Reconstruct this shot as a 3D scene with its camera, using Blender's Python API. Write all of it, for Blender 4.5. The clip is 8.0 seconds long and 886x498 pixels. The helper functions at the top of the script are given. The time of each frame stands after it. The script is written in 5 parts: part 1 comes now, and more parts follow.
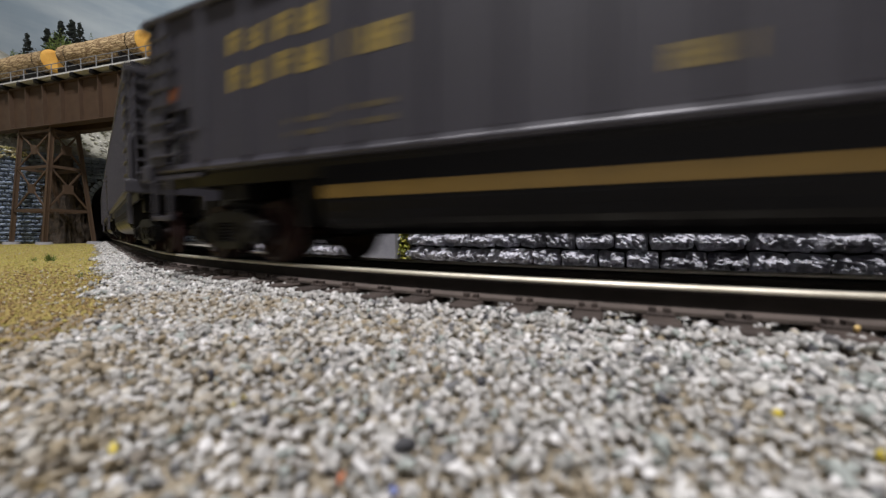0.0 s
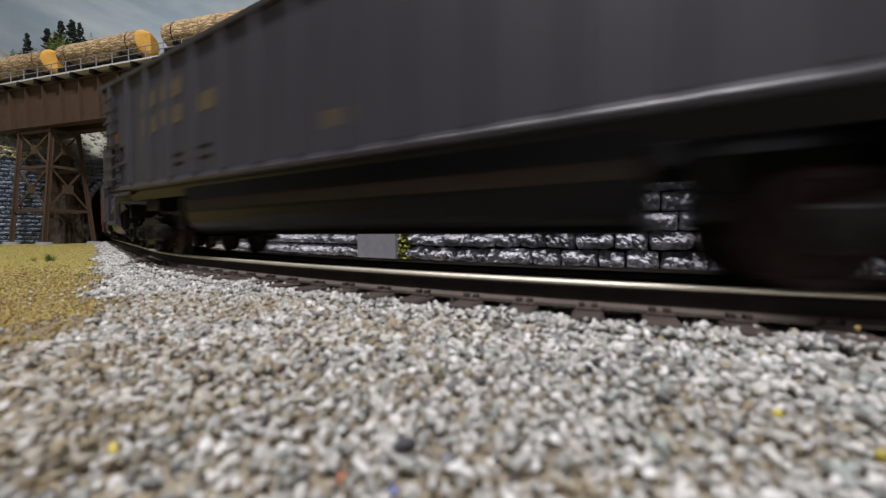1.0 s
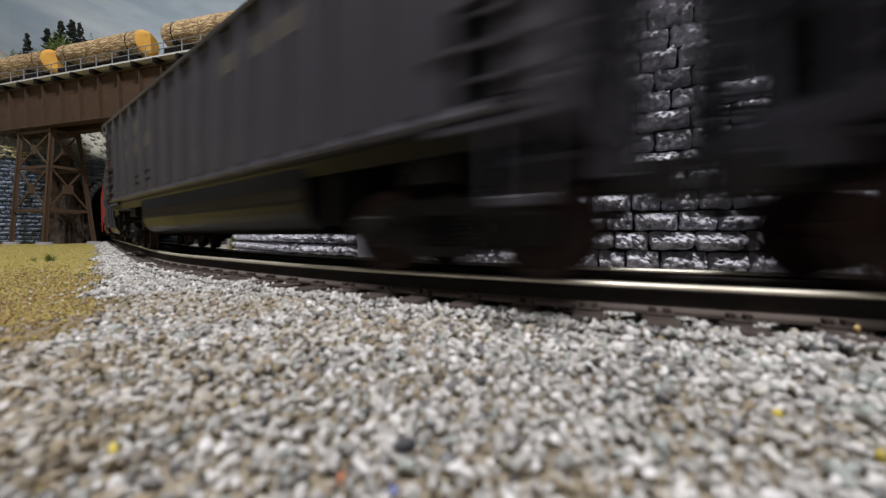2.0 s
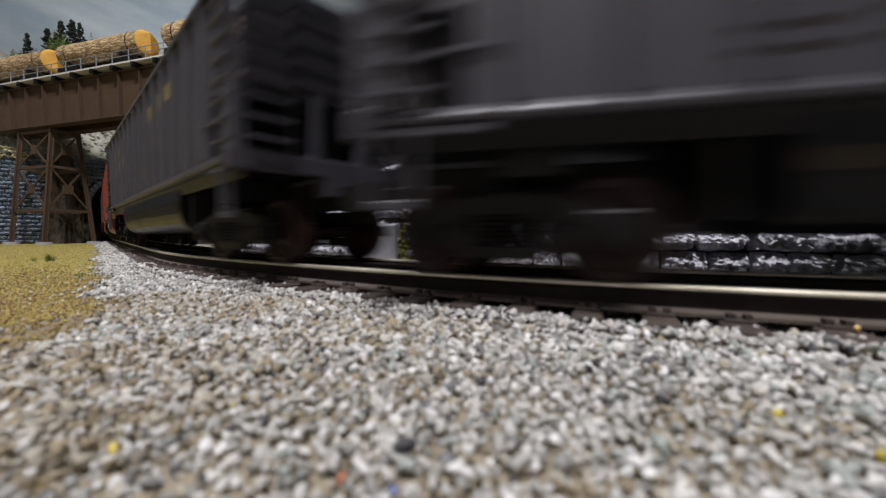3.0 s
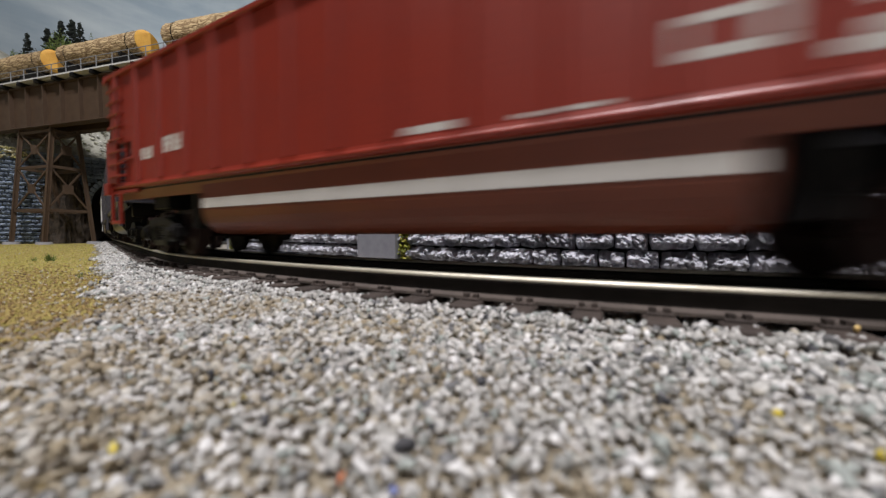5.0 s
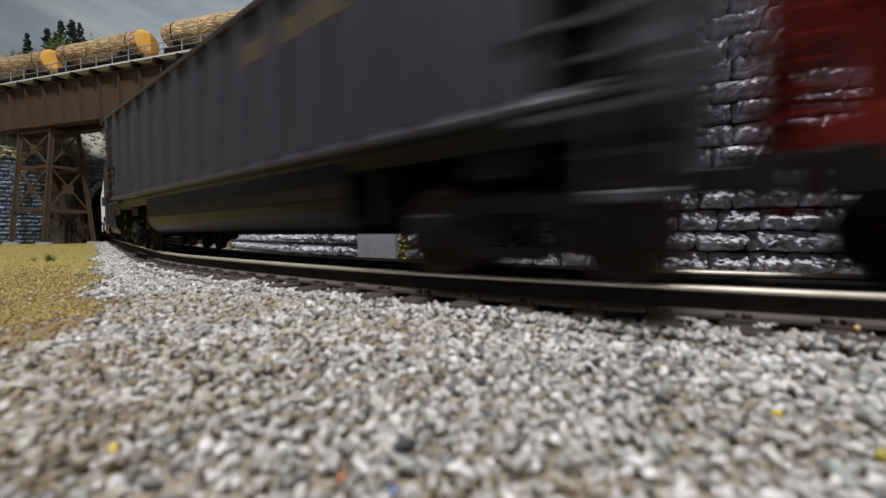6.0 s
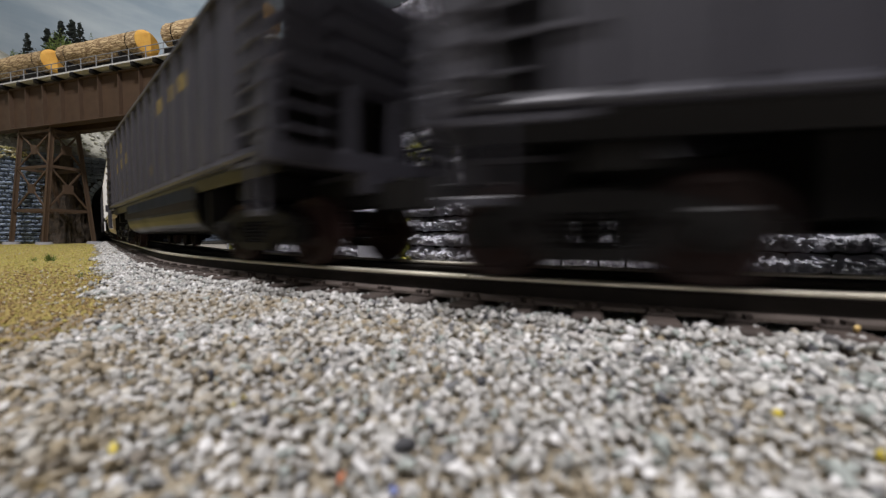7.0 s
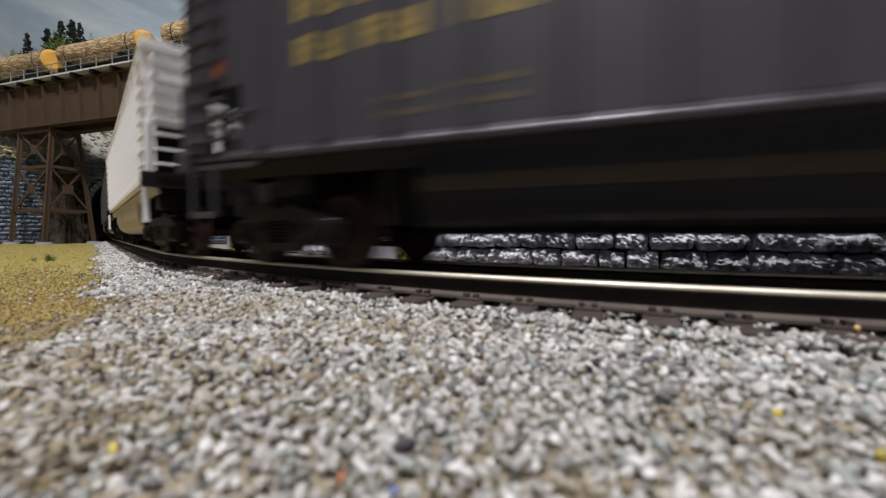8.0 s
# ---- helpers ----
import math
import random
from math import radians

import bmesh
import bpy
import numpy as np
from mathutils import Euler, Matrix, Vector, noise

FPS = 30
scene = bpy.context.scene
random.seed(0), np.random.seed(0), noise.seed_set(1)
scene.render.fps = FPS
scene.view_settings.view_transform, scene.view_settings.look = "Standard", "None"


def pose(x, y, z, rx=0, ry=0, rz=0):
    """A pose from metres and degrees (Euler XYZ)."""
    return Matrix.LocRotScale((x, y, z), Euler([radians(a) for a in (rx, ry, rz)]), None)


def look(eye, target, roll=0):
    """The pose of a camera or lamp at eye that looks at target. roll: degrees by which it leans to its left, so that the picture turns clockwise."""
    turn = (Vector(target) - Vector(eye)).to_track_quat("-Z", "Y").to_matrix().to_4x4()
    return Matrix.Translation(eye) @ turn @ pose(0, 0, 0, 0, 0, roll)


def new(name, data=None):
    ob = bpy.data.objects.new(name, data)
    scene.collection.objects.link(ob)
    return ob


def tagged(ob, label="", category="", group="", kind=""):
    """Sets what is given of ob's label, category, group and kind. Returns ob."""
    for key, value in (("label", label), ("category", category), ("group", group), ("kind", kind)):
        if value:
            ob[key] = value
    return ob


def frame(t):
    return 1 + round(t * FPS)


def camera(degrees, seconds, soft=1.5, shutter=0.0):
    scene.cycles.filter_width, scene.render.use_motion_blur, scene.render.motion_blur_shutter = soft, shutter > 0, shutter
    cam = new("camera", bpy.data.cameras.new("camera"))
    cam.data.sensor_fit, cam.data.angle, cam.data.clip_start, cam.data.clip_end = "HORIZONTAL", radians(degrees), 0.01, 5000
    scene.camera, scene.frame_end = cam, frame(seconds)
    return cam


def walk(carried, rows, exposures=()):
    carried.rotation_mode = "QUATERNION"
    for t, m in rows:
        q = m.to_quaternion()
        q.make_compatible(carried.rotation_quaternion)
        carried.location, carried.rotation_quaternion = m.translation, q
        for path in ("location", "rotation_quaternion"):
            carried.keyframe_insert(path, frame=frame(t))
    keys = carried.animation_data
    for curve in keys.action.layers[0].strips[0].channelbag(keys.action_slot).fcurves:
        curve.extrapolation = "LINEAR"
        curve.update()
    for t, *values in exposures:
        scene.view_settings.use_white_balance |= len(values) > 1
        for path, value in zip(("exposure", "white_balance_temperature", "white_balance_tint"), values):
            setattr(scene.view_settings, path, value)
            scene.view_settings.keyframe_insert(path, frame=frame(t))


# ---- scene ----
# A model railway (1:48) filmed from beside the track by a still camera. Sizes below are in millimetres times MM.
MM = 0.001
EYE = 17.5 * MM
cam = camera(100.97, 8.0, soft=1.3, shutter=0.95)
cam.data.dof.use_dof = True
cam.data.dof.focus_distance = 0.32
cam.data.dof.aperture_fstop = 21.0
STILL = look((0, 0, EYE), (0, 1, EYE - 0.0402))
walk(cam, [(0, STILL), (8, STILL)], exposures=[(0, 0.12), (8, 0.12)])

# ---- light: overhead lamp of the layout room, plus added unseen lamps ----
world = bpy.data.worlds.new("room")
world.use_nodes = True
world.node_tree.nodes["Background"].inputs[0].default_value = (0.75, 0.8, 0.9, 1)
world.node_tree.nodes["Background"].inputs[1].default_value = 0.15
scene.world = world


def area_light(eye, target, size, watts, color):
    lamp = bpy.data.lights.new("area_lamp", "AREA")
    lamp.shape, lamp.size, lamp.energy, lamp.color = "DISK", size, watts, color
    ob = new("area_lamp", lamp)
    ob.matrix_world = look(eye, target)
    return ob


area_light((-0.06, -0.31, 1.45), (0.05, 0.10, 0), 0.16, 22.5, (0.99, 0.958, 1.0))
# unseen second lamp, placed to light the scenery at left
area_light((-0.65, 0.0, 1.5), (-0.75, 0.6, 0.1), 0.16, 6.5, (1.0, 0.97, 0.97))
# added wash, no such fixture known: brightens the painted sky
area_light((-1.2, 1.9, 1.7), (-2.2, 3.0, 0.9), 0.5, 13.5, (0.95, 0.98, 1.0))

# ---- path of the track: a straight out of the tunnel, a short tight curve, a wide one, a tighter one, and a straight again ----
CX, CY, RC = 527.9 * MM, 974.7 * MM, 1020.8 * MM
GAUGE = 16 * MM
RAIL_TOP = 8.7 * MM
AZ, TH1, R2 = radians(43.55), radians(-127.61), 423.5 * MM
S3, R3 = 72.1 * MM, 519.3 * MM
TH0 = -math.pi + AZ
TH3 = TH1 + S3 / RC
TH4 = radians(-60)
C1 = Vector((CX, CY))
C2 = C1 + (RC - R2) * Vector((math.cos(TH1), math.sin(TH1)))
C3 = C1 + (RC - R3) * Vector((math.cos(TH3), math.sin(TH3)))
EASE = (TH1 - TH0) * R2
S4 = S3 + (TH4 - TH3) * R3
TANGENT = C2 + R2 * Vector((math.cos(TH0), math.sin(TH0)))
AWAY = Vector((-math.sin(AZ), math.cos(AZ)))


def on_track(s, off=0.0):
    """Place and heading at s metres along the centre line, from where the wide curve begins; off: metres towards the outside of the curve."""
    if s < -EASE:
        d = -AWAY
        p = TANGENT + AWAY * (-s - EASE)
    elif s > S4:
        d = Vector((-math.sin(TH4), math.cos(TH4)))
        p = C3 + R3 * Vector((math.cos(TH4), math.sin(TH4))) + d * (s - S4)
    else:
        if s > S3:
            c, r, th = C3, R3, TH3 + (s - S3) / R3
        else:
            c, r = (C1, RC) if s > 0 else (C2, R2)
            th = TH1 + s / r
        d = Vector((-math.sin(th), math.cos(th)))
        p = c + r * Vector((math.cos(th), math.sin(th)))
    n = Vector((d.y, -d.x))
    return p + n * off, math.atan2(d.y, d.x)


# ---- materials ----
def material(name, color, color2=None, rough=0.7, metal=0.0, scale=300.0, fine=2500.0, bump=0.2, depth=0.0003,
             by="", spread=0.0, mix=0.5, contrast=0.25, spec=0.5):
    m = bpy.data.materials.new(name)
    m.use_nodes = True
    nt = m.node_tree
    n, l = nt.nodes, nt.links
    b = n["Principled BSDF"]
    tc = n.new("ShaderNodeTexCoord")
    n1 = n.new("ShaderNodeTexNoise")
    n1.inputs["Scale"].default_value, n1.inputs["Detail"].default_value = scale, 5
    n2 = n.new("ShaderNodeTexNoise")
    n2.inputs["Scale"].default_value, n2.inputs["Detail"].default_value = fine, 3
    for t in (n1, n2):
        l.new(tc.outputs["Object"], t.inputs["Vector"])
    ramp = n.new("ShaderNodeMapRange")
    ramp.inputs[1].default_value, ramp.inputs[2].default_value = mix - contrast, mix + contrast
    l.new(n1.outputs[0], ramp.inputs[0])
    c = n.new("ShaderNodeMix")
    c.data_type = "RGBA"
    c.inputs[6].default_value = (*color, 1)
    c.inputs[7].default_value = (*(color2 or [x * 0.7 for x in color]), 1)
    l.new(ramp.outputs[0], c.inputs[0])
    out = c.outputs[2]
    if by:
        hsv = n.new("ShaderNodeHueSaturation")
        if by == "island":
            src = n.new("ShaderNodeNewGeometry").outputs["Random Per Island"]
        else:
            src = n.new("ShaderNodeObjectInfo").outputs["Random"]
        mr = n.new("ShaderNodeMapRange")
        mr.inputs[3].default_value, mr.inputs[4].default_value = 1 - spread, 1 + spread
        l.new(src, mr.inputs[0])
        l.new(mr.outputs[0], hsv.inputs["Value"])
        l.new(out, hsv.inputs["Color"])
        out = hsv.outputs[0]
    fm = n.new("ShaderNodeMix")
    fm.data_type, fm.blend_type = "RGBA", "MULTIPLY"
    fm.inputs[0].default_value = 0.35
    l.new(out, fm.inputs[6])
    l.new(n2.outputs[0], fm.inputs[7])
    gain = n.new("ShaderNodeHueSaturation")
    gain.inputs["Value"].default_value = 1.2
    l.new(fm.outputs[2], gain.inputs["Color"])
    l.new(gain.outputs[0], b.inputs["Base Color"])
    rr = n.new("ShaderNodeMapRange")
    rr.inputs[3].default_value, rr.inputs[4].default_value = max(rough - 0.1, 0.05), min(rough + 0.1, 1)
    l.new(n1.outputs[0], rr.inputs[0])
    l.new(rr.outputs[0], b.inputs["Roughness"])
    b.inputs["Metallic"].default_value = metal
    b.inputs["Specular IOR Level"].default_value = spec
    bp = n.new("ShaderNodeBump")
    bp.inputs["Strength"].default_value, bp.inputs["Distance"].default_value = bump, depth
    l.new(n2.outputs[0], bp.inputs["Height"])
    l.new(bp.outputs[0], b.inputs["Normal"])
    return m


def stones_material(name, stops, fine=1800.0):
    """Loose stones: each island takes its own colour from a ramp."""
    m = bpy.data.materials.new(name)
    m.use_nodes = True
    n, l = m.node_tree.nodes, m.node_tree.links
    b = n["Principled BSDF"]
    geo = n.new("ShaderNodeNewGeometry")
    ramp = n.new("ShaderNodeValToRGB")
    ramp.color_ramp.interpolation = "CONSTANT"
    while len(ramp.color_ramp.elements) < len(stops):
        ramp.color_ramp.elements.new(0.5)
    for e, (p, col) in zip(ramp.color_ramp.elements, stops):
        e.position, e.color = p, (*col, 1)
    l.new(geo.outputs["Random Per Island"], ramp.inputs[0])
    tc = n.new("ShaderNodeTexCoord")
    ns = n.new("ShaderNodeTexNoise")
    ns.inputs["Scale"].default_value, ns.inputs["Detail"].default_value = fine, 4
    l.new(tc.outputs["Object"], ns.inputs["Vector"])
    mr = n.new("ShaderNodeMapRange")
    mr.inputs[1].default_value, mr.inputs[2].default_value = 0.3, 0.7
    mr.inputs[3].default_value, mr.inputs[4].default_value = 0.6, 1.25
    l.new(ns.outputs[0], mr.inputs[0])
    hsv = n.new("ShaderNodeHueSaturation")
    l.new(ramp.outputs[0], hsv.inputs["Color"])
    l.new(mr.outputs[0], hsv.inputs["Value"])
    l.new(hsv.outputs[0], b.inputs["Base Color"])
    b.inputs["Roughness"].default_value = 0.75
    bp = n.new("ShaderNodeBump")
    bp.inputs["Strength"].default_value, bp.inputs["Distance"].default_value = 0.4, 0.0002
    l.new(ns.outputs[0], bp.inputs["Height"])
    l.new(bp.outputs[0], b.inputs["Normal"])
    return m


def bark_material():
    """Bark with furrows that run along the log and wander."""
    m = bpy.data.materials.new("log_bark")
    m.use_nodes = True
    n, l = m.node_tree.nodes, m.node_tree.links
    b = n["Principled BSDF"]
    b.inputs["Roughness"].default_value = 0.9
    tc = n.new("ShaderNodeTexCoord")
    warp = n.new("ShaderNodeTexNoise")
    warp.inputs["Scale"].default_value = 70
    l.new(tc.outputs["Object"], warp.inputs["Vector"])
    add = n.new("ShaderNodeVectorMath")
    add.operation = "MULTIPLY_ADD"
    add.inputs[1].default_value = (0.02, 0.012, 0.012)
    l.new(warp.outputs["Color"], add.inputs[0])
    l.new(tc.outputs["Object"], add.inputs[2])
    mp = n.new("ShaderNodeMapping")
    mp.inputs["Scale"].default_value = (0.12, 1, 1)
    l.new(add.outputs[0], mp.inputs[0])
    v = n.new("ShaderNodeTexVoronoi")
    v.feature, v.inputs["Scale"].default_value = "DISTANCE_TO_EDGE", 270
    l.new(mp.outputs[0], v.inputs["Vector"])
    r = n.new("ShaderNodeValToRGB")
    r.color_ramp.elements[0].position, r.color_ramp.elements[0].color = 0.02, (0.21, 0.135, 0.065, 1)
    r.color_ramp.elements[1].position, r.color_ramp.elements[1].color = 0.2, (0.52, 0.385, 0.21, 1)
    l.new(v.outputs["Distance"], r.inputs[0])
    l.new(r.outputs[0], b.inputs["Base Color"])
    bp = n.new("ShaderNodeBump")
    bp.inputs["Strength"].default_value, bp.inputs["Distance"].default_value = 1.0, 0.002
    l.new(v.outputs["Distance"], bp.inputs["Height"])
    l.new(bp.outputs[0], b.inputs["Normal"])
    return m


M_BALLAST = stones_material("ballast_stone", [
    (0.0, (0.55, 0.54, 0.51)), (0.2, (0.42, 0.41, 0.38)), (0.4, (0.66, 0.65, 0.62)), (0.54, (0.30, 0.30, 0.28)),
    (0.64, (0.47, 0.45, 0.42)), (0.73, (0.76, 0.75, 0.73)), (0.82, (0.36, 0.39, 0.36)), (0.90, (0.18, 0.18, 0.18)),
    (0.945, (0.06, 0.06, 0.065)), (0.97, (0.45, 0.41, 0.33)), (0.9968, (0.62, 0.55, 0.12)), (0.9982, (0.58, 0.22, 0.08)), (0.9994, (0.16, 0.2, 0.5))])
M_BALLAST_TAN = stones_material("ballast_stone_stained", [
    (0.0, (0.40, 0.36, 0.29)), (0.2, (0.29, 0.24, 0.16)), (0.38, (0.47, 0.44, 0.37)), (0.54, (0.31, 0.255, 0.165)), (0.64, (0.50, 0.48, 0.43)),
    (0.8, (0.20, 0.175, 0.14)), (0.9, (0.55, 0.54, 0.50)), (0.985, (0.35, 0.27, 0.13))])
M_BED = material("ballast_bed", (0.31, 0.265, 0.19), (0.22, 0.185, 0.13), 0.9, scale=500, fine=1500, bump=0.8)
M_TURF = material("turf", (0.40, 0.35, 0.10), (0.33, 0.24, 0.08), 0.95, scale=22, fine=900, bump=0.9, depth=0.001)
M_GRAIN = stones_material("turf_grain", [
    (0.0, (0.48, 0.42, 0.11)), (0.35, (0.43, 0.39, 0.10)), (0.6, (0.51, 0.42, 0.14)), (0.78, (0.38, 0.28, 0.09)),
    (0.93, (0.50, 0.43, 0.25)), (0.97, (0.27, 0.30, 0.075))])
M_DIRT_GRAIN = stones_material("dirt_grain", [
    (0.0, (0.36, 0.25, 0.085)), (0.25, (0.25, 0.165, 0.07)), (0.48, (0.40, 0.30, 0.12)), (0.66, (0.38, 0.33, 0.08)),
    (0.82, (0.19, 0.125, 0.06)), (0.92, (0.5, 0.42, 0.3)), (0.965, (0.6, 0.58, 0.52))])
M_FLOOR = material("scenery_ground", (0.36, 0.33, 0.28), (0.27, 0.25, 0.21), 0.9, scale=60, fine=900, bump=0.5)
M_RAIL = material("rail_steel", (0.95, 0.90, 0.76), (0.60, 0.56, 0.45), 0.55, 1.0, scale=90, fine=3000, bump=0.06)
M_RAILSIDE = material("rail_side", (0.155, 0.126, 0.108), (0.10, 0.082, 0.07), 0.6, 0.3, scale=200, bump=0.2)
# Web darker than the foot: head's shade in the colour. Also blackened centre head.
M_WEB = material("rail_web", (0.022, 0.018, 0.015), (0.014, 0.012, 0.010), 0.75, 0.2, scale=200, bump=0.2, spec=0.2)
M_TIE = material("tie_brown", (0.040, 0.029, 0.023), (0.066, 0.049, 0.040), 0.8, scale=250, fine=2500, bump=0.5, by="object", spread=0.25)
M_STONE = material("cut_stone", (0.88, 0.88, 0.95), (0.56, 0.56, 0.61), 0.95, scale=500, fine=2600, bump=1.0, depth=0.0012, spec=0.15,
                   by="object", spread=0.15, mix=0.53, contrast=0.15)
M_STONE2 = material("cut_stone_blue", (0.36, 0.43, 0.53), (0.13, 0.165, 0.215), 0.8, scale=150, fine=900, bump=0.7, depth=0.0006,
                    by="island", spread=0.25, mix=0.48, contrast=0.2)
M_JOINT = material("wall_backing", (0.035, 0.035, 0.04), (0.02, 0.02, 0.022), 0.95, bump=0.4)
M_CONCRETE = material("grey_concrete", (0.36, 0.36, 0.39), (0.29, 0.29, 0.32), 0.8, scale=200, fine=1800, bump=0.25)
M_MOSS = stones_material("moss", [(0, (0.28, 0.30, 0.03)), (0.4, (0.36, 0.34, 0.05)), (0.75, (0.16, 0.19, 0.03))])
M_BROWN = material("bridge_brown", (0.080, 0.048, 0.028), (0.059, 0.035, 0.020), 0.6, scale=60, fine=1200, bump=0.1)
M_TOWER = material("tower_brown", (0.092, 0.058, 0.034), (0.068, 0.042, 0.025), 0.6, scale=60, fine=1200, bump=0.1)
M_DECK = material("deck_grey", (0.62, 0.62, 0.60), (0.5, 0.5, 0.48), 0.7, scale=100, bump=0.1)
# Dark steel parts; on the hold and end webs it stands in for shade.
M_DARK = material("dark_steel_and_shade", (0.008, 0.0077, 0.0077), (0.012, 0.011, 0.010), 0.5, 0.0, scale=200, bump=0.15, spec=0.18)
M_RAILING = material("railing_grey", (0.30, 0.31, 0.32), (0.22, 0.23, 0.24), 0.5, 0.2, bump=0.05)
M_BARK = bark_material()
M_LOGEND = material("log_end", (0.74, 0.43, 0.08), (0.60, 0.30, 0.045), 0.7, scale=80, fine=700, bump=0.3)
M_ROCK = material("pale_rock", (0.55, 0.54, 0.47), (0.28, 0.28, 0.22), 0.9, scale=45, fine=220, bump=1.0, depth=0.004)
M_GREEN = stones_material("foliage", [(0, (0.16, 0.24, 0.06)), (0.4, (0.22, 0.28, 0.07)), (0.75, (0.10, 0.15, 0.04))], 300)
M_CONIFER = stones_material("conifer", [(0, (0.012, 0.018, 0.012)), (0.5, (0.02, 0.028, 0.016)), (0.8, (0.01, 0.013, 0.01))], 300)
M_TRUNK = material("trunk", (0.06, 0.04, 0.025), rough=0.9, scale=100)
M_GRASSBLADE = material("grass_blade", (0.16, 0.22, 0.05), (0.10, 0.15, 0.03), 0.8)
# Unseen east wall and ceiling, kept dark to hold bounced light down.
M_PLASTER = material("room_wall", (0.16, 0.16, 0.17), (0.14, 0.14, 0.15), 0.9, scale=5, fine=60, bump=0.05)

# Unseen wall behind the camera, paler than the others to bounce fill light.
M_BOUNCEWALL = material("bounce_wall", (0.47, 0.46, 0.45), (0.42, 0.41, 0.40), 0.9, scale=5, fine=60, bump=0.05)
M_BROWNROCK = material("brown_rock", (0.085, 0.064, 0.045), (0.035, 0.028, 0.022), 0.95, scale=120, fine=600, bump=1.0, depth=0.002, mix=0.5, contrast=0.2)
M_BLACK = material("black_car_paint", (0.052, 0.050, 0.062), (0.040, 0.039, 0.048), 0.45, scale=55, fine=900, bump=0.06, contrast=0.3)
M_GREY = material("grey_car_paint", (0.044, 0.043, 0.055), (0.034, 0.033, 0.043), 0.45, scale=55, fine=900, bump=0.06, contrast=0.3)
M_RED = material("red_car_paint", (0.26, 0.027, 0.013), (0.21, 0.021, 0.011), 0.42, scale=55, fine=900, bump=0.06, contrast=0.3)
M_WHITE = material("white_car_paint", (0.80, 0.80, 0.80), (0.70, 0.70, 0.71), 0.45, scale=55, fine=900, bump=0.06)
# Black tub paint, deepened for the shade under the cars; sill webs share it.
M_TUB = material("tub_black_shaded", (0.0045, 0.0043, 0.0055), (0.003, 0.003, 0.0037), 0.33, scale=60, fine=900, bump=0.05, spec=0.18)
# Red tub paint, lowered below the body red to carry the sill's shade.
M_TUBRED = material("tub_red_shaded", (0.17, 0.040, 0.018), (0.13, 0.030, 0.015), 0.42, scale=60, fine=900, bump=0.05)
M_TUBWHITE = material("tub_cream", (0.5, 0.42, 0.3), (0.42, 0.34, 0.24), 0.45, scale=60, fine=900, bump=0.05)
M_YELLOW = material("yellow_lettering", (0.33, 0.245, 0.06), (0.25, 0.185, 0.05), 0.5, scale=200, bump=0.03)
# Ochre stripe, colour reduced for the shadow the sill casts on it.
M_STRIPE = material("ochre_stripe_shaded", (0.17, 0.10, 0.016), (0.12, 0.075, 0.014), 0.45, scale=200, bump=0.03)
M_DULL = material("dull_yellow_lettering", (0.14, 0.11, 0.05), (0.10, 0.08, 0.04), 0.5, scale=200, bump=0.03)
M_OCHRE = material("faded_ochre", (0.020, 0.014, 0.008), (0.012, 0.009, 0.006), 0.5, scale=200, bump=0.03, spec=0.12)
M_PALE = material("pale_lettering", (0.62, 0.60, 0.56), (0.5, 0.48, 0.45), 0.5, scale=200, bump=0.03)
M_FADED = material("faded_lettering", (0.13, 0.12, 0.10), (0.09, 0.085, 0.075), 0.5, scale=200, bump=0.03)
M_ORANGE = material("orange_mark", (0.24, 0.06, 0.025), (0.20, 0.085, 0.025), 0.5, scale=200, bump=0.03)
M_WHEEL = material("rusty_wheel", (0.024, 0.008, 0.006), (0.015, 0.006, 0.005), 0.55, 0.0, scale=300, bump=0.15, spec=0.3)
M_TRUCK = material("truck_frame", (0.006, 0.0057, 0.006), (0.010, 0.009, 0.0085), 0.45, 0.0, scale=300, bump=0.15, spec=0.18)


def sky_paint():
    m = bpy.data.materials.new("painted_sky")
    m.use_nodes = True
    n, l = m.node_tree.nodes, m.node_tree.links
    b = n["Principled BSDF"]
    b.inputs["Roughness"].default_value = 0.9
    tc = n.new("ShaderNodeTexCoord")
    mp = n.new("ShaderNodeMapping")
    mp.inputs["Scale"].default_value = (1.2, 1.2, 3.5)
    ns = n.new("ShaderNodeTexNoise")
    ns.inputs["Scale"].default_value, ns.inputs["Detail"].default_value = 1.6, 5
    l.new(tc.outputs["Object"], mp.inputs[0])
    l.new(mp.outputs[0], ns.inputs["Vector"])
    r = n.new("ShaderNodeValToRGB")
    r.color_ramp.elements[0].position, r.color_ramp.elements[0].color = 0.34, (0.225, 0.265, 0.30, 1)
    r.color_ramp.elements[1].position, r.color_ramp.elements[1].color = 0.7, (0.38, 0.405, 0.42, 1)
    l.new(ns.outputs[0], r.inputs[0])
    l.new(r.outputs[0], b.inputs["Base Color"])
    return m


M_SKY = sky_paint()


# ---- mesh helpers ----
def link_mesh(name, me, mat, parent=None, label="", m=None):
    ob = new(name, me)
    if not me.materials:
        me.materials.append(mat)
    ob.material_slots[0].link = "OBJECT"
    ob.material_slots[0].material = mat
    if parent is not None:
        ob.parent = parent
    if m is not None:
        ob.matrix_basis = m
    if label:
        ob["label"] = label
    return ob


def finish(bm, name, smooth=False):
    me = bpy.data.meshes.new(name)
    bm.normal_update()
    if smooth:
        for f in bm.faces:
            f.smooth = True
    bm.to_mesh(me)
    bm.free()
    return me


def part(name, bm, mat, parent, label="", m=None, smooth=False):
    return link_mesh(name, finish(bm, name, smooth), mat, parent, label, m)


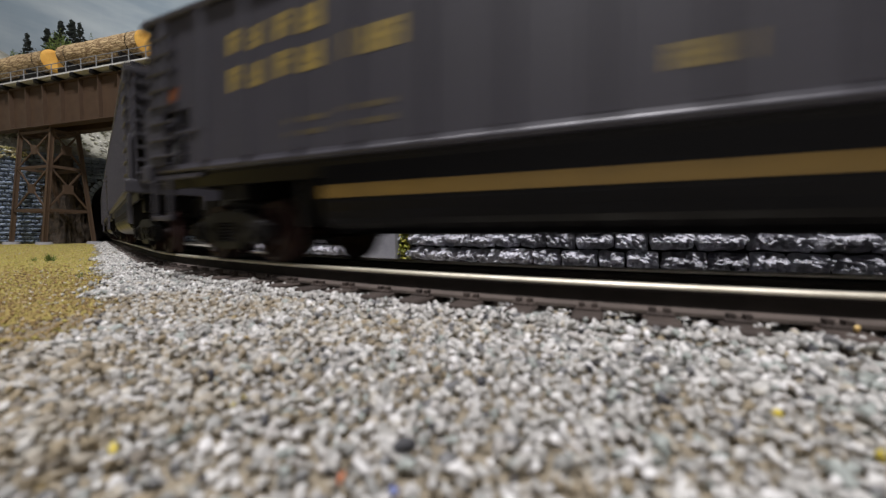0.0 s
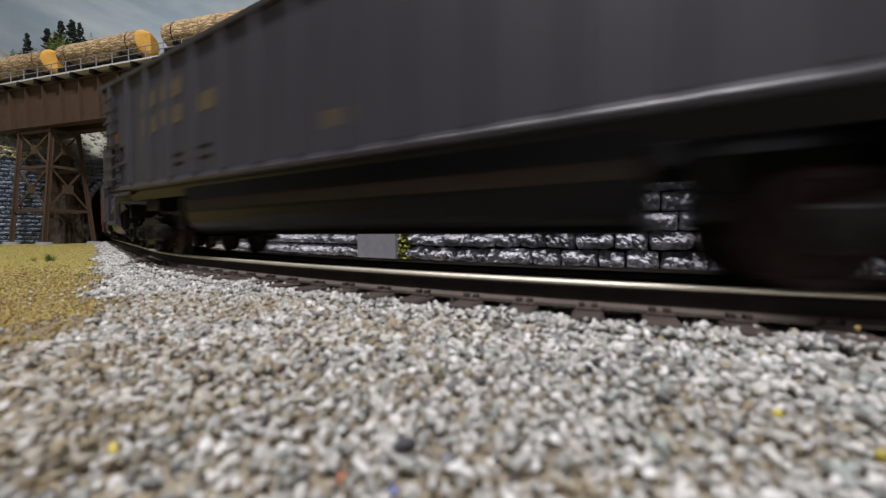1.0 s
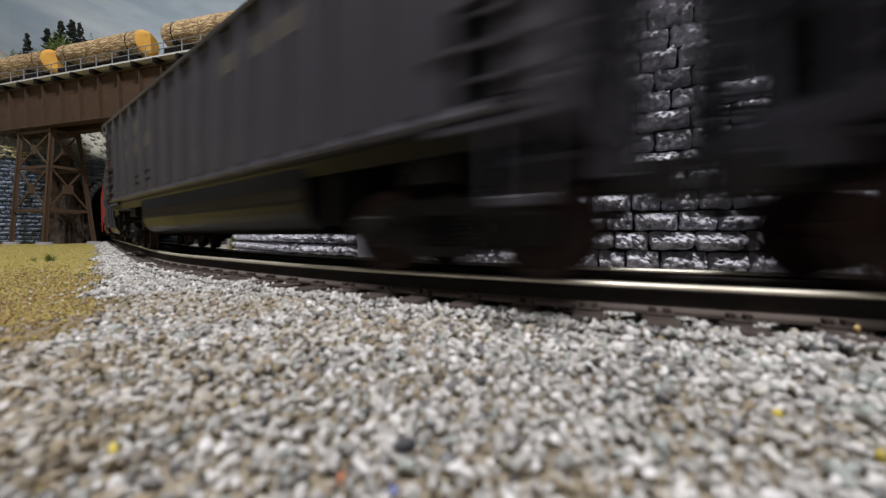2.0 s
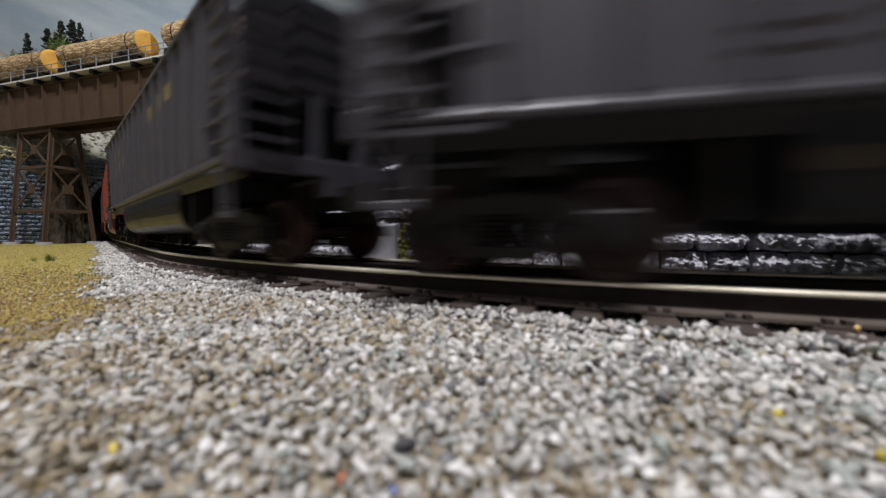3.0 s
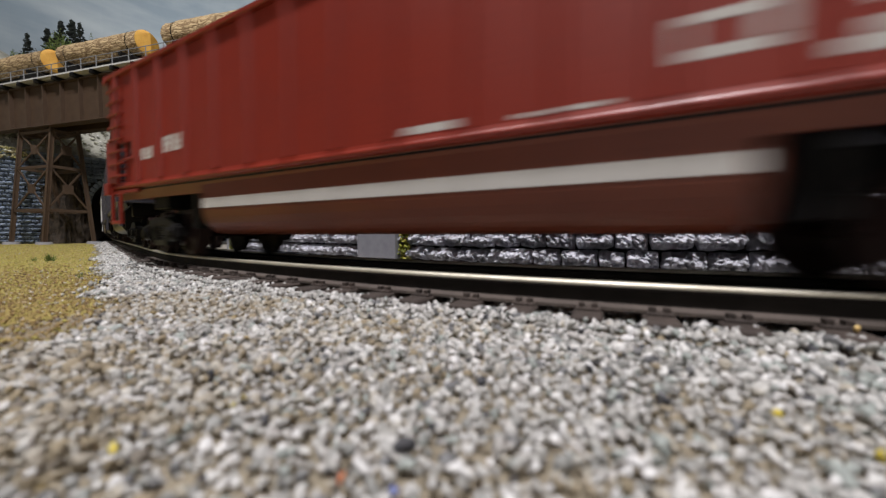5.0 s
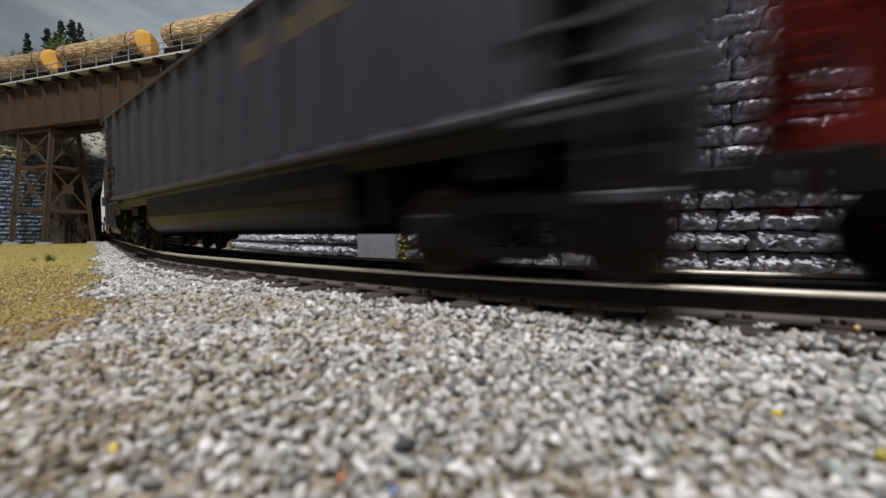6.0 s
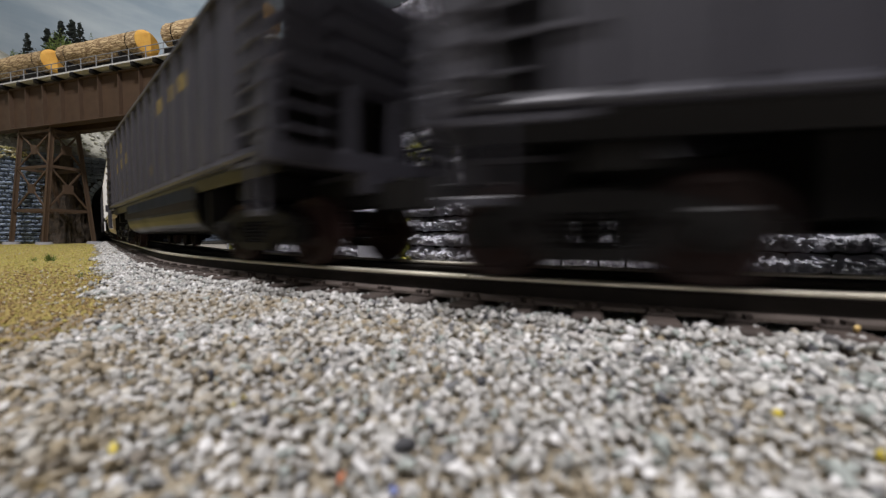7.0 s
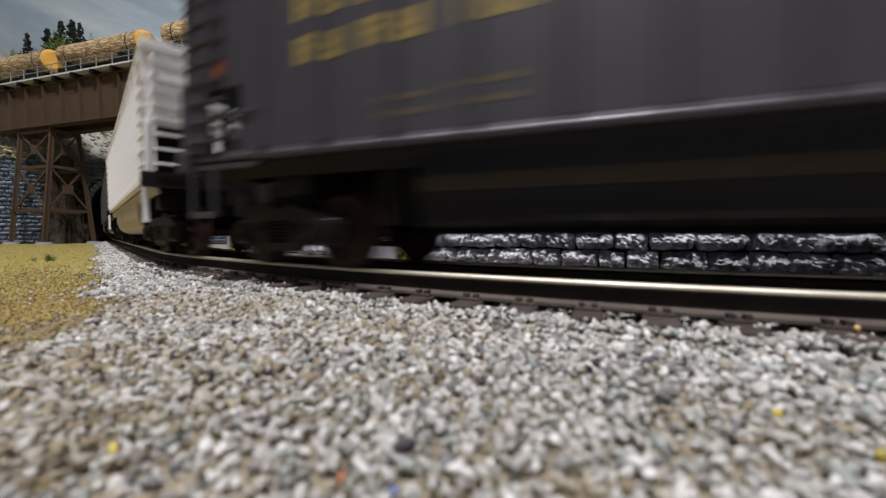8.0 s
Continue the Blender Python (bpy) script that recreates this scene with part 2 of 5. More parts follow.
def box(bm, x0, x1, y0, y1, z0, z1, bevel=0.0, m=None):
    v = bmesh.ops.create_cube(bm, size=1)["verts"]
    t = Matrix.Translation(((x0 + x1) / 2, (y0 + y1) / 2, (z0 + z1) / 2)) @ Matrix.Diagonal((x1 - x0, y1 - y0, z1 - z0, 1))
    bmesh.ops.transform(bm, matrix=(m or Matrix()) @ t, verts=v)
    if bevel:
        e = list({e for a in v for e in a.link_edges})
        bmesh.ops.bevel(bm, geom=e, offset=bevel, segments=1, affect="EDGES")


def boxes(*rows, bevel=0.0):
    bm = bmesh.new()
    for r in rows:
        box(bm, *[a * MM for a in r], bevel=bevel)
    return bm


def rod(bm, a, b, r, seg=8, r2=None):
    a, b = Vector(a), Vector(b)
    d = b - a
    q = d.to_track_quat("Z", "Y").to_matrix().to_4x4()
    bmesh.ops.create_cone(bm, cap_ends=True, segments=seg, radius1=r, radius2=r if r2 is None else r2, depth=d.length,
                          matrix=Matrix.Translation((a + b) / 2) @ q)


def beam(bm, a, b, w, h):
    """A square bar from a to b, w wide and h deep."""
    a, b = Vector(a), Vector(b)
    d = b - a
    q = d.to_track_quat("X", "Z").to_matrix().to_4x4()
    box(bm, -d.length / 2, d.length / 2, -w / 2, w / 2, -h / 2, h / 2, m=Matrix.Translation((a + b) / 2) @ q)


def prism(bm, profile, y0, y1, axis="y"):
    """Extrudes a closed outline of (x, z) from y0 to y1; axis 'x': an outline of (y, z) along x."""
    def at(p, t):
        return (p[0], t, p[1]) if axis == "y" else (t, p[0], p[1])
    a = [bm.verts.new(at(p, y0)) for p in profile]
    b = [bm.verts.new(at(p, y1)) for p in profile]
    n = len(profile)
    for i in range(n):
        bm.faces.new((a[i], a[(i + 1) % n], b[(i + 1) % n], b[i]))
    bm.faces.new(list(reversed(a)))
    bm.faces.new(b)
    bmesh.ops.recalc_face_normals(bm, faces=bm.faces)


def sweep(profile, rows):
    """A section of (out, z) swept along the track; rows: distances along it. Returns a mesh."""
    bm = bmesh.new()
    rings = []
    for s in rows:
        ring = []
        for o, z in profile:
            p, _ = on_track(s, o)
            ring.append(bm.verts.new((p.x, p.y, z)))
        rings.append(ring)
    n = len(profile)
    for a, b in zip(rings, rings[1:]):
        for i in range(n):
            bm.faces.new((a[i], a[(i + 1) % n], b[(i + 1) % n], b[i]))
    bm.faces.new(rings[0])
    bm.faces.new(rings[-1])
    bmesh.ops.recalc_face_normals(bm, faces=bm.faces)
    return bm


def scatter(name, rows, mat, shapes, smooth=False):
    """One mesh of many small pieces. rows: x, y, z, size, and a flattening. shapes: list of (verts, faces)."""
    rng = np.random.default_rng(7)
    vs, fs, base = [], [], 0
    for (x, y, z, size, flat) in rows:
        v, f = shapes[rng.integers(len(shapes))]
        q = rng.normal(size=4)
        q /= np.linalg.norm(q)
        a, b, c, d = q
        rot = np.array([[1 - 2 * (c * c + d * d), 2 * (b * c - a * d), 2 * (b * d + a * c)],
                        [2 * (b * c + a * d), 1 - 2 * (b * b + d * d), 2 * (c * d - a * b)],
                        [2 * (b * d - a * c), 2 * (c * d + a * b), 1 - 2 * (b * b + c * c)]])
        w = (v @ rot.T) * size
        w[:, 2] *= flat
        vs.append(w + np.array([x, y, z]))
        fs.append(f + base)
        base += len(v)
    v = np.concatenate(vs)
    f = np.concatenate(fs)
    me = bpy.data.meshes.new(name)
    me.vertices.add(len(v))
    me.vertices.foreach_set("co", v.ravel())
    me.loops.add(f.size)
    me.loops.foreach_set("vertex_index", f.ravel().astype(np.int32))
    me.polygons.add(len(f))
    me.polygons.foreach_set("loop_start", np.arange(0, f.size, 3, dtype=np.int32))
    me.update(calc_edges=True)
    me.validate()
    if smooth:
        me.polygons.foreach_set("use_smooth", np.ones(len(f), dtype=bool))
    return link_mesh(name, me, mat)


def stone_shapes(level, count, rough, seed):
    rng = np.random.default_rng(seed)
    out = []
    for _ in range(count):
        bm = bmesh.new()
        bmesh.ops.create_icosphere(bm, subdivisions=level, radius=0.5)
        bm.verts.ensure_lookup_table()
        v = np.array([p.co[:] for p in bm.verts])
        f = np.array([[p.index for p in q.verts] for q in bm.faces])
        bm.free()
        for _k in range(8):
            n = rng.normal(size=3)
            n /= np.linalg.norm(n)
            h = rng.uniform(0.13, 0.36)
            d = v @ n
            v = v - np.outer(np.maximum(d - h, 0), n)
        v = v * rng.uniform(0.8, 1.5, size=3) * (1 + rng.uniform(-rough, rough, size=(len(v), 1)))
        out.append((v, f))
    return out


# ---- the room ----
def room():
    g = bmesh.new()
    box(g, -2.7, 2.2, -0.9, 3.0, -0.06, -0.0012)
    tagged(link_mesh("ground", finish(g, "ground"), M_FLOOR), "beige scenery base of the model railway table", "ground", kind="structure")
    # Both walls are out of view; the south one serves as a reflector.
    for name, r in (("wall_east", (2.2, 2.25, -0.9, 3.0, -0.06, 2.7)), ("wall_south", (-2.72, 2.22, -0.95, -0.9, -0.06, 2.7))):
        bm = bmesh.new()
        box(bm, *r)
        tagged(link_mesh(name, finish(bm, name), M_BOUNCEWALL if name == "wall_south" else M_PLASTER), "unseen room wall, pale to bounce light onto the track" if name == "wall_south" else "unseen grey room wall, dark to cut bounce", "wall", kind="structure")
    # backdrop with a rounded corner
    line = [(-2.7, -0.9)] + [(-1.2 - 1.5 * math.cos(t), 1.5 + 1.5 * math.sin(t)) for t in np.linspace(0, math.pi / 2, 24)] + [(2.2, 3.0)]
    bm = bmesh.new()
    prism(bm, line + [(2.2, 3.05), (-2.75, 3.05), (-2.75, -0.9)], -0.06, 2.7)
    for v in bm.verts:
        v.co = (v.co.x, v.co.z, v.co.y)
    bmesh.ops.recalc_face_normals(bm, faces=bm.faces)
    tagged(link_mesh("backdrop", finish(bm, "backdrop"), M_SKY), "curved backdrop painted with a grey cloudy sky", "backdrop", kind="structure")
    bm = bmesh.new()
    box(bm, -2.72, 2.22, -0.92, 3.02, 2.7, 2.75)
    tagged(link_mesh("ceiling", finish(bm, "ceiling"), M_PLASTER), "unseen ceiling of the layout room, dark to cut bounce", "ceiling", kind="structure")


room()


# ---- ballast and turf ----
def track_off(x, y):
    """Distance along the track and outwards from its centre line."""
    d = np.array((x, y)) - np.array(TANGENT)
    back = d @ np.array(AWAY)
    if back > 0:
        return -back - EASE, -(d @ np.array((AWAY.y, -AWAY.x)))
    th = math.atan2(y - C2.y, x - C2.x)
    if TH0 <= th < TH1:
        return (th - TH1) * R2, math.hypot(x - C2.x, y - C2.y) - R2
    th = math.atan2(y - C3.y, x - C3.x)
    if th > 2.2:
        th -= 2 * math.pi
    if th > TH3:
        return S3 + (th - TH3) * R3, math.hypot(x - C3.x, y - C3.y) - R3
    th = math.atan2(y - CY, x - CX)
    if th > 2.2:
        th -= 2 * math.pi
    return (th - TH1) * RC, math.hypot(x - CX, y - CY) - RC


def edge_off(s):
    """Where the ballast gives way to turf, in metres from the centre line."""
    d = s - 0.0127
    deg = -126 + d / 0.01628 if d > 0 else -126 + d * 150
    return float(np.interp(deg, [-136, -132, -128, -126, -124.5, -122.5, -121.6, -119], [0.038, 0.040, 0.042, 0.0475, 0.051, 0.057, 0.066, 0.22]))


def lie(x, y, s, off):
    """Height of the ballast bed."""
    a = abs(off)
    z = np.interp(a, [0.0, 0.026, 0.042, 0.08], [0.0012, 0.0018, 0.0007, -0.0002])
    return float(z) + 0.0006 * noise.noise(Vector((x * 60, y * 60, 0)))


def ballast():
    rng = np.random.default_rng(3)
    near, far, dirt, turf, tan = [], [], [], [], []
    for step, s0, s1, o0, o1 in ((0.88, -200, 265, 22, 108), (1.8, -200, 300, -62, 22), (2.3, -860, -200, -50, 44)):
        for s in np.arange(s0, s1, step):
            for o in np.arange(o0, o1, step):
                ss, oo = (s + rng.uniform(-.6, .6) * step) * MM, (o + rng.uniform(-.6, .6) * step) * MM
                p, _ = on_track(ss, oo)
                if p.y < -0.02:
                    continue
                e = edge_off(ss) + 0.007 * noise.noise(Vector((p.x * 45, p.y * 45, 3))) + rng.normal() * 0.0022
                if oo > e:
                    continue
                size = rng.uniform(0.8, 1.75) * MM * (0.78 if p.length < 0.05 else 0.97) * (1.3 if rng.random() < 0.15 else 1) * (1 if step < 1.5 else 1.25)
                z = lie(p.x, p.y, ss, oo) + rng.uniform(-0.2, 0.55) * MM
                if abs(oo) < 0.0215:
                    z -= 0.0006
                elif 0.0215 < oo < 0.029:
                    z += 0.0007
                row = (p.x, p.y, z, size, rng.uniform(0.75, 1.0))
                stain = noise.noise(Vector((p.x * 55, p.y * 55, 4))) + (-0.01 - p.x) * 9 - abs(p.length - 0.055) * 5
                if p.length < 0.13 and oo > 0.03 and stain + rng.normal() * 0.3 > 0.11:
                    tan.append(row)
                else:
                    (near if p.length < 0.095 else far).append(row)
    # strewn grit and turf beside the ballast
    for step, x0, x1, y0, y1 in ((1.15, -0.2, -0.03, 0.02, 0.17), (1.9, -0.36, -0.08, 0.17, 0.3), (3.2, -0.75, -0.12, 0.3, 0.66)):
        for x in np.arange(x0, x1, step * MM):
            for y in np.arange(y0, y1, step * MM):
                xx, yy = x + rng.uniform(-1, 1) * step * MM * .6, y + rng.uniform(-1, 1) * step * MM * .6
                s, o = track_off(xx, yy)
                e = edge_off(s)
                if o < e - 0.004:
                    continue
                brown = noise.noise(Vector((xx * 16, yy * 16, 9))) * 0.6 + (0.21 - math.hypot(xx, yy)) * 7
                z = -0.0002 + 0.0005 * noise.noise(Vector((xx * 40, yy * 40, 5)))
                if rng.random() < (0.02 if o < e + 0.010 else 0.002) * (1 if step < 1.5 else 0.5):
                    far.append((xx, yy, z + 0.0006, rng.uniform(0.7, 1.5) * MM, 0.8))
                if brown + rng.normal() * 0.3 > 0:
                    dirt.append((xx, yy, z + 0.0003, rng.uniform(0.6, 1.35) * MM * (step / 1.6) ** .5, rng.uniform(.4, .8)))
                else:
                    turf.append((xx, yy, z, rng.uniform(0.45, 1.1) * MM * (step / 1.6) ** .6, rng.uniform(.4, .8)))
    fine, coarse = stone_shapes(2, 14, 0.03, 1), stone_shapes(1, 14, 0.08, 2)
    t = "loose grey and white crushed stone ballast with dark chips"
    tagged(scatter("ballast", near, M_BALLAST, fine), t, "gravel", kind="stuff")
    tagged(scatter("ballast", far, M_BALLAST, coarse), t, "gravel", kind="stuff")
    tagged(scatter("ballast", tan, M_BALLAST_TAN, fine), "brown-stained crushed stone ballast", "gravel", kind="stuff")
    tagged(scatter("dirt_scatter", dirt, M_DIRT_GRAIN, coarse), "brown earthy scatter with small pebbles beside ballast", "dirt", kind="stuff")
    tagged(scatter("turf_scatter", turf, M_GRAIN, coarse), "yellow-green fine turf scatter on the ground", "turf", kind="stuff")
    bed = sweep([(-0.062, -0.001), (-0.046, 0.0), (-0.031, 0.0008), (0.031, 0.0008), (0.046, -0.0002), (0.075, -0.0006), (0.12, -0.0009), (0.12, -0.0012), (-0.062, -0.0012)],
                [0.06 + i * 0.02 for i in range(0, 12)])
    tagged(link_mesh("ballast_bed", finish(bed, "ballast_bed"), M_BED), "packed grey ballast bed under the track", "gravel", kind="structure")
    bed = sweep([(-0.062, -0.001), (-0.046, 0.0), (-0.031, 0.0008), (0.031, 0.0008), (0.04, -0.0012), (-0.062, -0.0012)], [-0.2 + i * 0.02 for i in range(0, 14)])
    tagged(link_mesh("ballast_bed", finish(bed, "ballast_bed"), M_BED), "packed grey ballast bed under the track", "gravel", kind="structure")
    bed = sweep([(-0.052, -0.001), (-0.031, 0.0008), (0.031, 0.0008), (0.046, -0.001), (0.046, -0.0012), (-0.052, -0.0012)], [-3.1, -0.6, -0.201])
    tagged(link_mesh("ballast_bed", finish(bed, "ballast_bed"), M_BED), "packed grey ballast bed under the track", "gravel", kind="structure")
    bed = sweep([(-0.052, -0.001), (-0.031, 0.0008), (0.031, 0.0008), (0.046, -0.001), (0.046, -0.0012), (-0.052, -0.0012)], [0.281 + i * 0.04 for i in range(53)])
    tagged(link_mesh("ballast_bed", finish(bed, "ballast_bed"), M_BED), "packed grey ballast bed under the track", "gravel", kind="structure")
    # turf sheet
    bm = bmesh.new()
    vs = {}
    nx, ny = 90, 90
    for i in range(nx + 1):
        for j in range(ny + 1):
            x, y = -1.05 + 1.05 * i / nx, 0.0 + 0.9 * j / ny
            s, o = track_off(x, y)
            if o > edge_off(s) - 0.008:
                vs[i, j] = bm.verts.new((x, y, -0.0007 + 0.0005 * noise.noise(Vector((x * 30, y * 30, 1)))))
    for i in range(nx):
        for j in range(ny):
            q = [vs.get(k) for k in ((i, j), (i + 1, j), (i + 1, j + 1), (i, j + 1))]
            if all(q):
                bm.faces.new(q)
    tagged(link_mesh("turf", finish(bm, "turf", True), M_TURF), "yellow-green and brown turf sheet beside the track", "turf", kind="structure")


ballast()


def pebble(x, y, z, size, mat, label, seed):
    v, f = stone_shapes(2, 1, 0.03, seed)[0]
    me = bpy.data.meshes.new("pebble")
    me.from_pydata([tuple(p * size * MM) for p in v], [], [tuple(int(k) for k in q) for q in f])
    ob = link_mesh("pebble", me, mat)
    ob.matrix_basis = pose(x * MM, y * MM, z * MM, seed * 40, seed * 25, 0)
    tagged(ob, label, "pebble", group="coloured pebbles")


def pebbles():
    yellow = material("yellow_pebble", (0.70, 0.58, 0.06), (0.6, 0.45, 0.08), 0.6, scale=900)
    cream = material("cream_pebble", (0.75, 0.55, 0.22), (0.66, 0.45, 0.16), 0.6, scale=900)
    red = material("orange_pebble", (0.62, 0.20, 0.08), (0.5, 0.15, 0.06), 0.6, scale=900)
    blue = material("blue_pebble", (0.20, 0.26, 0.62), (0.15, 0.2, 0.5), 0.6, scale=900)
    olive = material("olive_pebble", (0.42, 0.36, 0.08), (0.32, 0.26, 0.07), 0.7, scale=900)
    pebble(-24.9, 27.0, 1.3, 0.75, yellow, "bright yellow pebble among grey ballast", 1)
    pebble(30.0, 32.1, 1.3, 0.8, yellow, "bright yellow pebble among grey ballast", 2)
    pebble(31.9, 25.9, 1.3, 0.9, yellow, "bright yellow pebble among grey ballast", 3)
    pebble(-6.8, 23.8, 1.4, 0.85, red, "orange-red pebble among grey ballast", 4)
    pebble(-3.0, 22.2, 1.4, 0.8, blue, "blue pebble among grey ballast", 5)
    pebble(-19.8, 35.8, 1.3, 0.7, olive, "olive yellow pebble among grey ballast", 6)
    pebble(-19.8, 34.0, 1.3, 0.7, olive, "olive yellow pebble among grey ballast", 7)
    pebble(58.3, 50.9, 4.4, 1.5, cream, "cream pebble lying on a tie", 8)


pebbles()


def grass_tuft(x, y, h, n, seed):
    rng = random.Random(seed)
    bm = bmesh.new()
    for _ in range(n):
        a, r = rng.uniform(0, 6.28), rng.uniform(0, 0.35) * h
        bx, by = x + math.cos(a) * r, y + math.sin(a) * r
        tx, ty, tz = bx + rng.uniform(-.6, .6) * h, by + rng.uniform(-.6, .6) * h, h * rng.uniform(0.5, 1)
        w = 0.06 * h
        v = [bm.verts.new(c) for c in ((bx - w, by, -0.001), (bx + w, by, -0.001), (bx, by + w, -0.001), (tx, ty, tz))]
        for f in ((0, 1, 3), (1, 2, 3), (2, 0, 3), (0, 2, 1)):
            bm.faces.new([v[k] for k in f])
    tagged(link_mesh("grass_tuft", finish(bm, "grass_tuft"), M_GRASSBLADE), "small green grass tuft on yellow turf", "grass", group="grass tufts", kind="stuff")


grass_tuft(-0.262, 0.243, 0.0055, 60, 1)
grass_tuft(-0.275, 0.245, 0.003, 25, 2)
grass_tuft(-0.15, 0.15, 0.0025, 20, 3)


# ---- track ----
def track():
    root = tagged(new("railway_track"), "three-rail curved model track with brown ties", "track", kind="structure")
    rows = [-3.1, -1.2, -0.6, -0.3] + [-0.2 + i * 0.012 for i in range(0, 214)]
    for off, name in ((GAUGE, "outer_rail"), (0, "centre_rail"), (-GAUGE, "inner_rail")):
        t, b = RAIL_TOP, RAIL_TOP - 5 * MM
        h = 1.15 * MM
        # web in its own dark colour, standing in for shade below the head
        web = sweep([(off - .5 * MM, b + 1.0 * MM), (off + .5 * MM, b + 1.0 * MM), (off + .5 * MM, t - 1.5 * MM), (off + h, t - 1.2 * MM), (off + h, t - 0.9 * MM),
                     (off - h, t - 0.9 * MM), (off - h, t - 1.2 * MM), (off - .5 * MM, t - 1.5 * MM)], rows)
        rail = part(name, web, M_WEB, root, "rail web, its dark colour holding the shade under the head")
        foot = sweep([(off - 3.1 * MM, b), (off + 3.1 * MM, b), (off + 3.1 * MM, b + .6 * MM), (off + .5 * MM, b + 1.0 * MM), (off - .5 * MM, b + 1.0 * MM), (off - 3.1 * MM, b + .6 * MM)], rows)
        part("rail_foot", foot, M_RAILSIDE, rail, "dusty brown rail foot")
        c = 0.62 * MM
        arc = [(h - c + c * math.cos(u), -c + c * math.sin(u)) for u in np.linspace(0, math.pi / 2 - .06, 7)]
        head = sweep([(off - h, t - .9 * MM), (off + h, t - .9 * MM)] + [(off + o, t + z) for o, z in arc] + [(off - o, t + z) for o, z in reversed(arc)], rows)
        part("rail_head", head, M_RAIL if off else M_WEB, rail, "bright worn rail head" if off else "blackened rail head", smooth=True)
    # ties
    bm = bmesh.new()
    box(bm, -2.6 * MM, 2.6 * MM, -25.8 * MM, 25.8 * MM, -1.5 * MM, 3 * MM, bevel=0.45 * MM)
    tie = finish(bm, "tie")
    bm = bmesh.new()
    box(bm, -2.1 * MM, 2.1 * MM, -4.9 * MM, 4.9 * MM, 3 * MM, 3.5 * MM, bevel=0.15 * MM)
    for sx in (-1.1, 1.1):
        for sy in (-3.7, 3.7):
            box(bm, (sx - .5) * MM, (sx + .5) * MM, (sy - .7) * MM, (sy + .7) * MM, 3.4 * MM, 4.3 * MM)
    plate = finish(bm, "tie_plate")
    rng = random.Random(5)
    s = -0.9025
    while s < 0.46:
        p, a = on_track(s)
        m = Matrix.Translation((p.x, p.y, (0.7 + rng.uniform(-.15, .1)) * MM)) @ Matrix.Rotation(a + rng.uniform(-.02, .02), 4, "Z")
        t = link_mesh("tie", tie, M_TIE, root, m=m)
        if s > -0.2:
            for off in (GAUGE, 0, -GAUGE):
                link_mesh("tie_plate", plate, M_TIE, t, m=Matrix.Translation((0, -off, 0)))
        s += 11 * MM
    bm = bmesh.new()
    while s < 2.36:
        p, a = on_track(s)
        box(bm, -2.6 * MM, 2.6 * MM, -29 * MM, 29 * MM, -1 * MM, 3 * MM, m=Matrix.Translation((p.x, p.y, .7 * MM)) @ Matrix.Rotation(a, 4, "Z"))
        s += 11 * MM
    ob = part("far_ties", bm, M_TIE, root)
    ob["kind"] = "stuff"


track()


# ---- stone walls ----
def block_shapes(lengths, seeds, high, deep, rough=1.0):
    """Rock-faced blocks: flat back, sides with broken edges, uneven face. Face towards -y, length along x."""
    out = {}
    for ln in lengths:
        for sd in range(seeds):
            rng = random.Random(ln * 100 + sd)
            nx, nz = max(12, round(ln / 0.9)), 10
            bm = bmesh.new()
            g = []
            ofs = Vector((rng.uniform(0, 99), rng.uniform(0, 99), rng.uniform(0, 99)))
            crest, bulk, slump = rng.uniform(.42, .66), rng.uniform(4.2, 6.2), rng.uniform(-.5, .5)
            for i in range(nx + 1):
                col = []
                for j in range(nz + 1):
                    u, w = i / nx, j / nz
                    border = min(1, (min(u, 1 - u) * nx * 1.1) ** .6) * min(1, (min(w, 1 - w) * nz * 0.9) ** .6)
                    x, z = (u - .5) * ln, w * high
                    k = noise.fractal(Vector((x * .5, z * .75, 0)) + ofs, 0.1, 2.3, 6) + .8 * abs(noise.noise(Vector((x * .28, z * .5, 31)) + ofs))
                    k2 = noise.noise(Vector((x * .12, z * .2, 7)) + ofs)
                    top = crest + .16 * noise.noise(Vector((x * .3, 0, 21)) + ofs)
                    # broken face: leans out from an undercut foot to a crest, then slopes back to the upper edge
                    face = (.35 + .65 * w / top) if w < top else 1 - .95 * ((w - top) / (1 - top)) ** 1.1
                    y = -border * max(.1, bulk * face + 1.9 * k + 1.6 * k2 + slump) * rough - 0.2
                    # worn outline: the corners draw in and the edges wander
                    cu, cw = abs(u - .5) * 2, abs(w - .5) * 2
                    pull = max(0, cu ** 6 * cw ** 6) * 0.3
                    wx = noise.noise(Vector((x * .35, z * .35, 3)) + ofs) * 0.7 * cu
                    wz = (noise.noise(Vector((x * .22, z * .3, 11)) + ofs) * 0.8 - (.15 if w > .5 else 0)) * cw
                    col.append(bm.verts.new(((x * (1 - pull / ln * 2) + wx) * MM, y * MM, (z + wz + (0.5 - w) * pull * 1.6) * MM)))
                g.append(col)
            for i in range(nx):
                for j in range(nz):
                    bm.faces.new((g[i][j], g[i + 1][j], g[i + 1][j + 1], g[i][j + 1]))
            rim = [g[i][0] for i in range(nx + 1)] + [g[nx][j] for j in range(1, nz + 1)] + [g[i][nz] for i in range(nx - 1, -1, -1)] + [g[0][j] for j in range(nz - 1, 0, -1)]
            back = [bm.verts.new((v.co.x, deep * MM, v.co.z)) for v in rim]
            for i in range(len(rim)):
                k = (i + 1) % len(rim)
                bm.faces.new((rim[k], rim[i], back[i], back[k]))
            bmesh.ops.recalc_face_normals(bm, faces=bm.faces)
            out[ln, sd] = finish(bm, "stone")
    return out


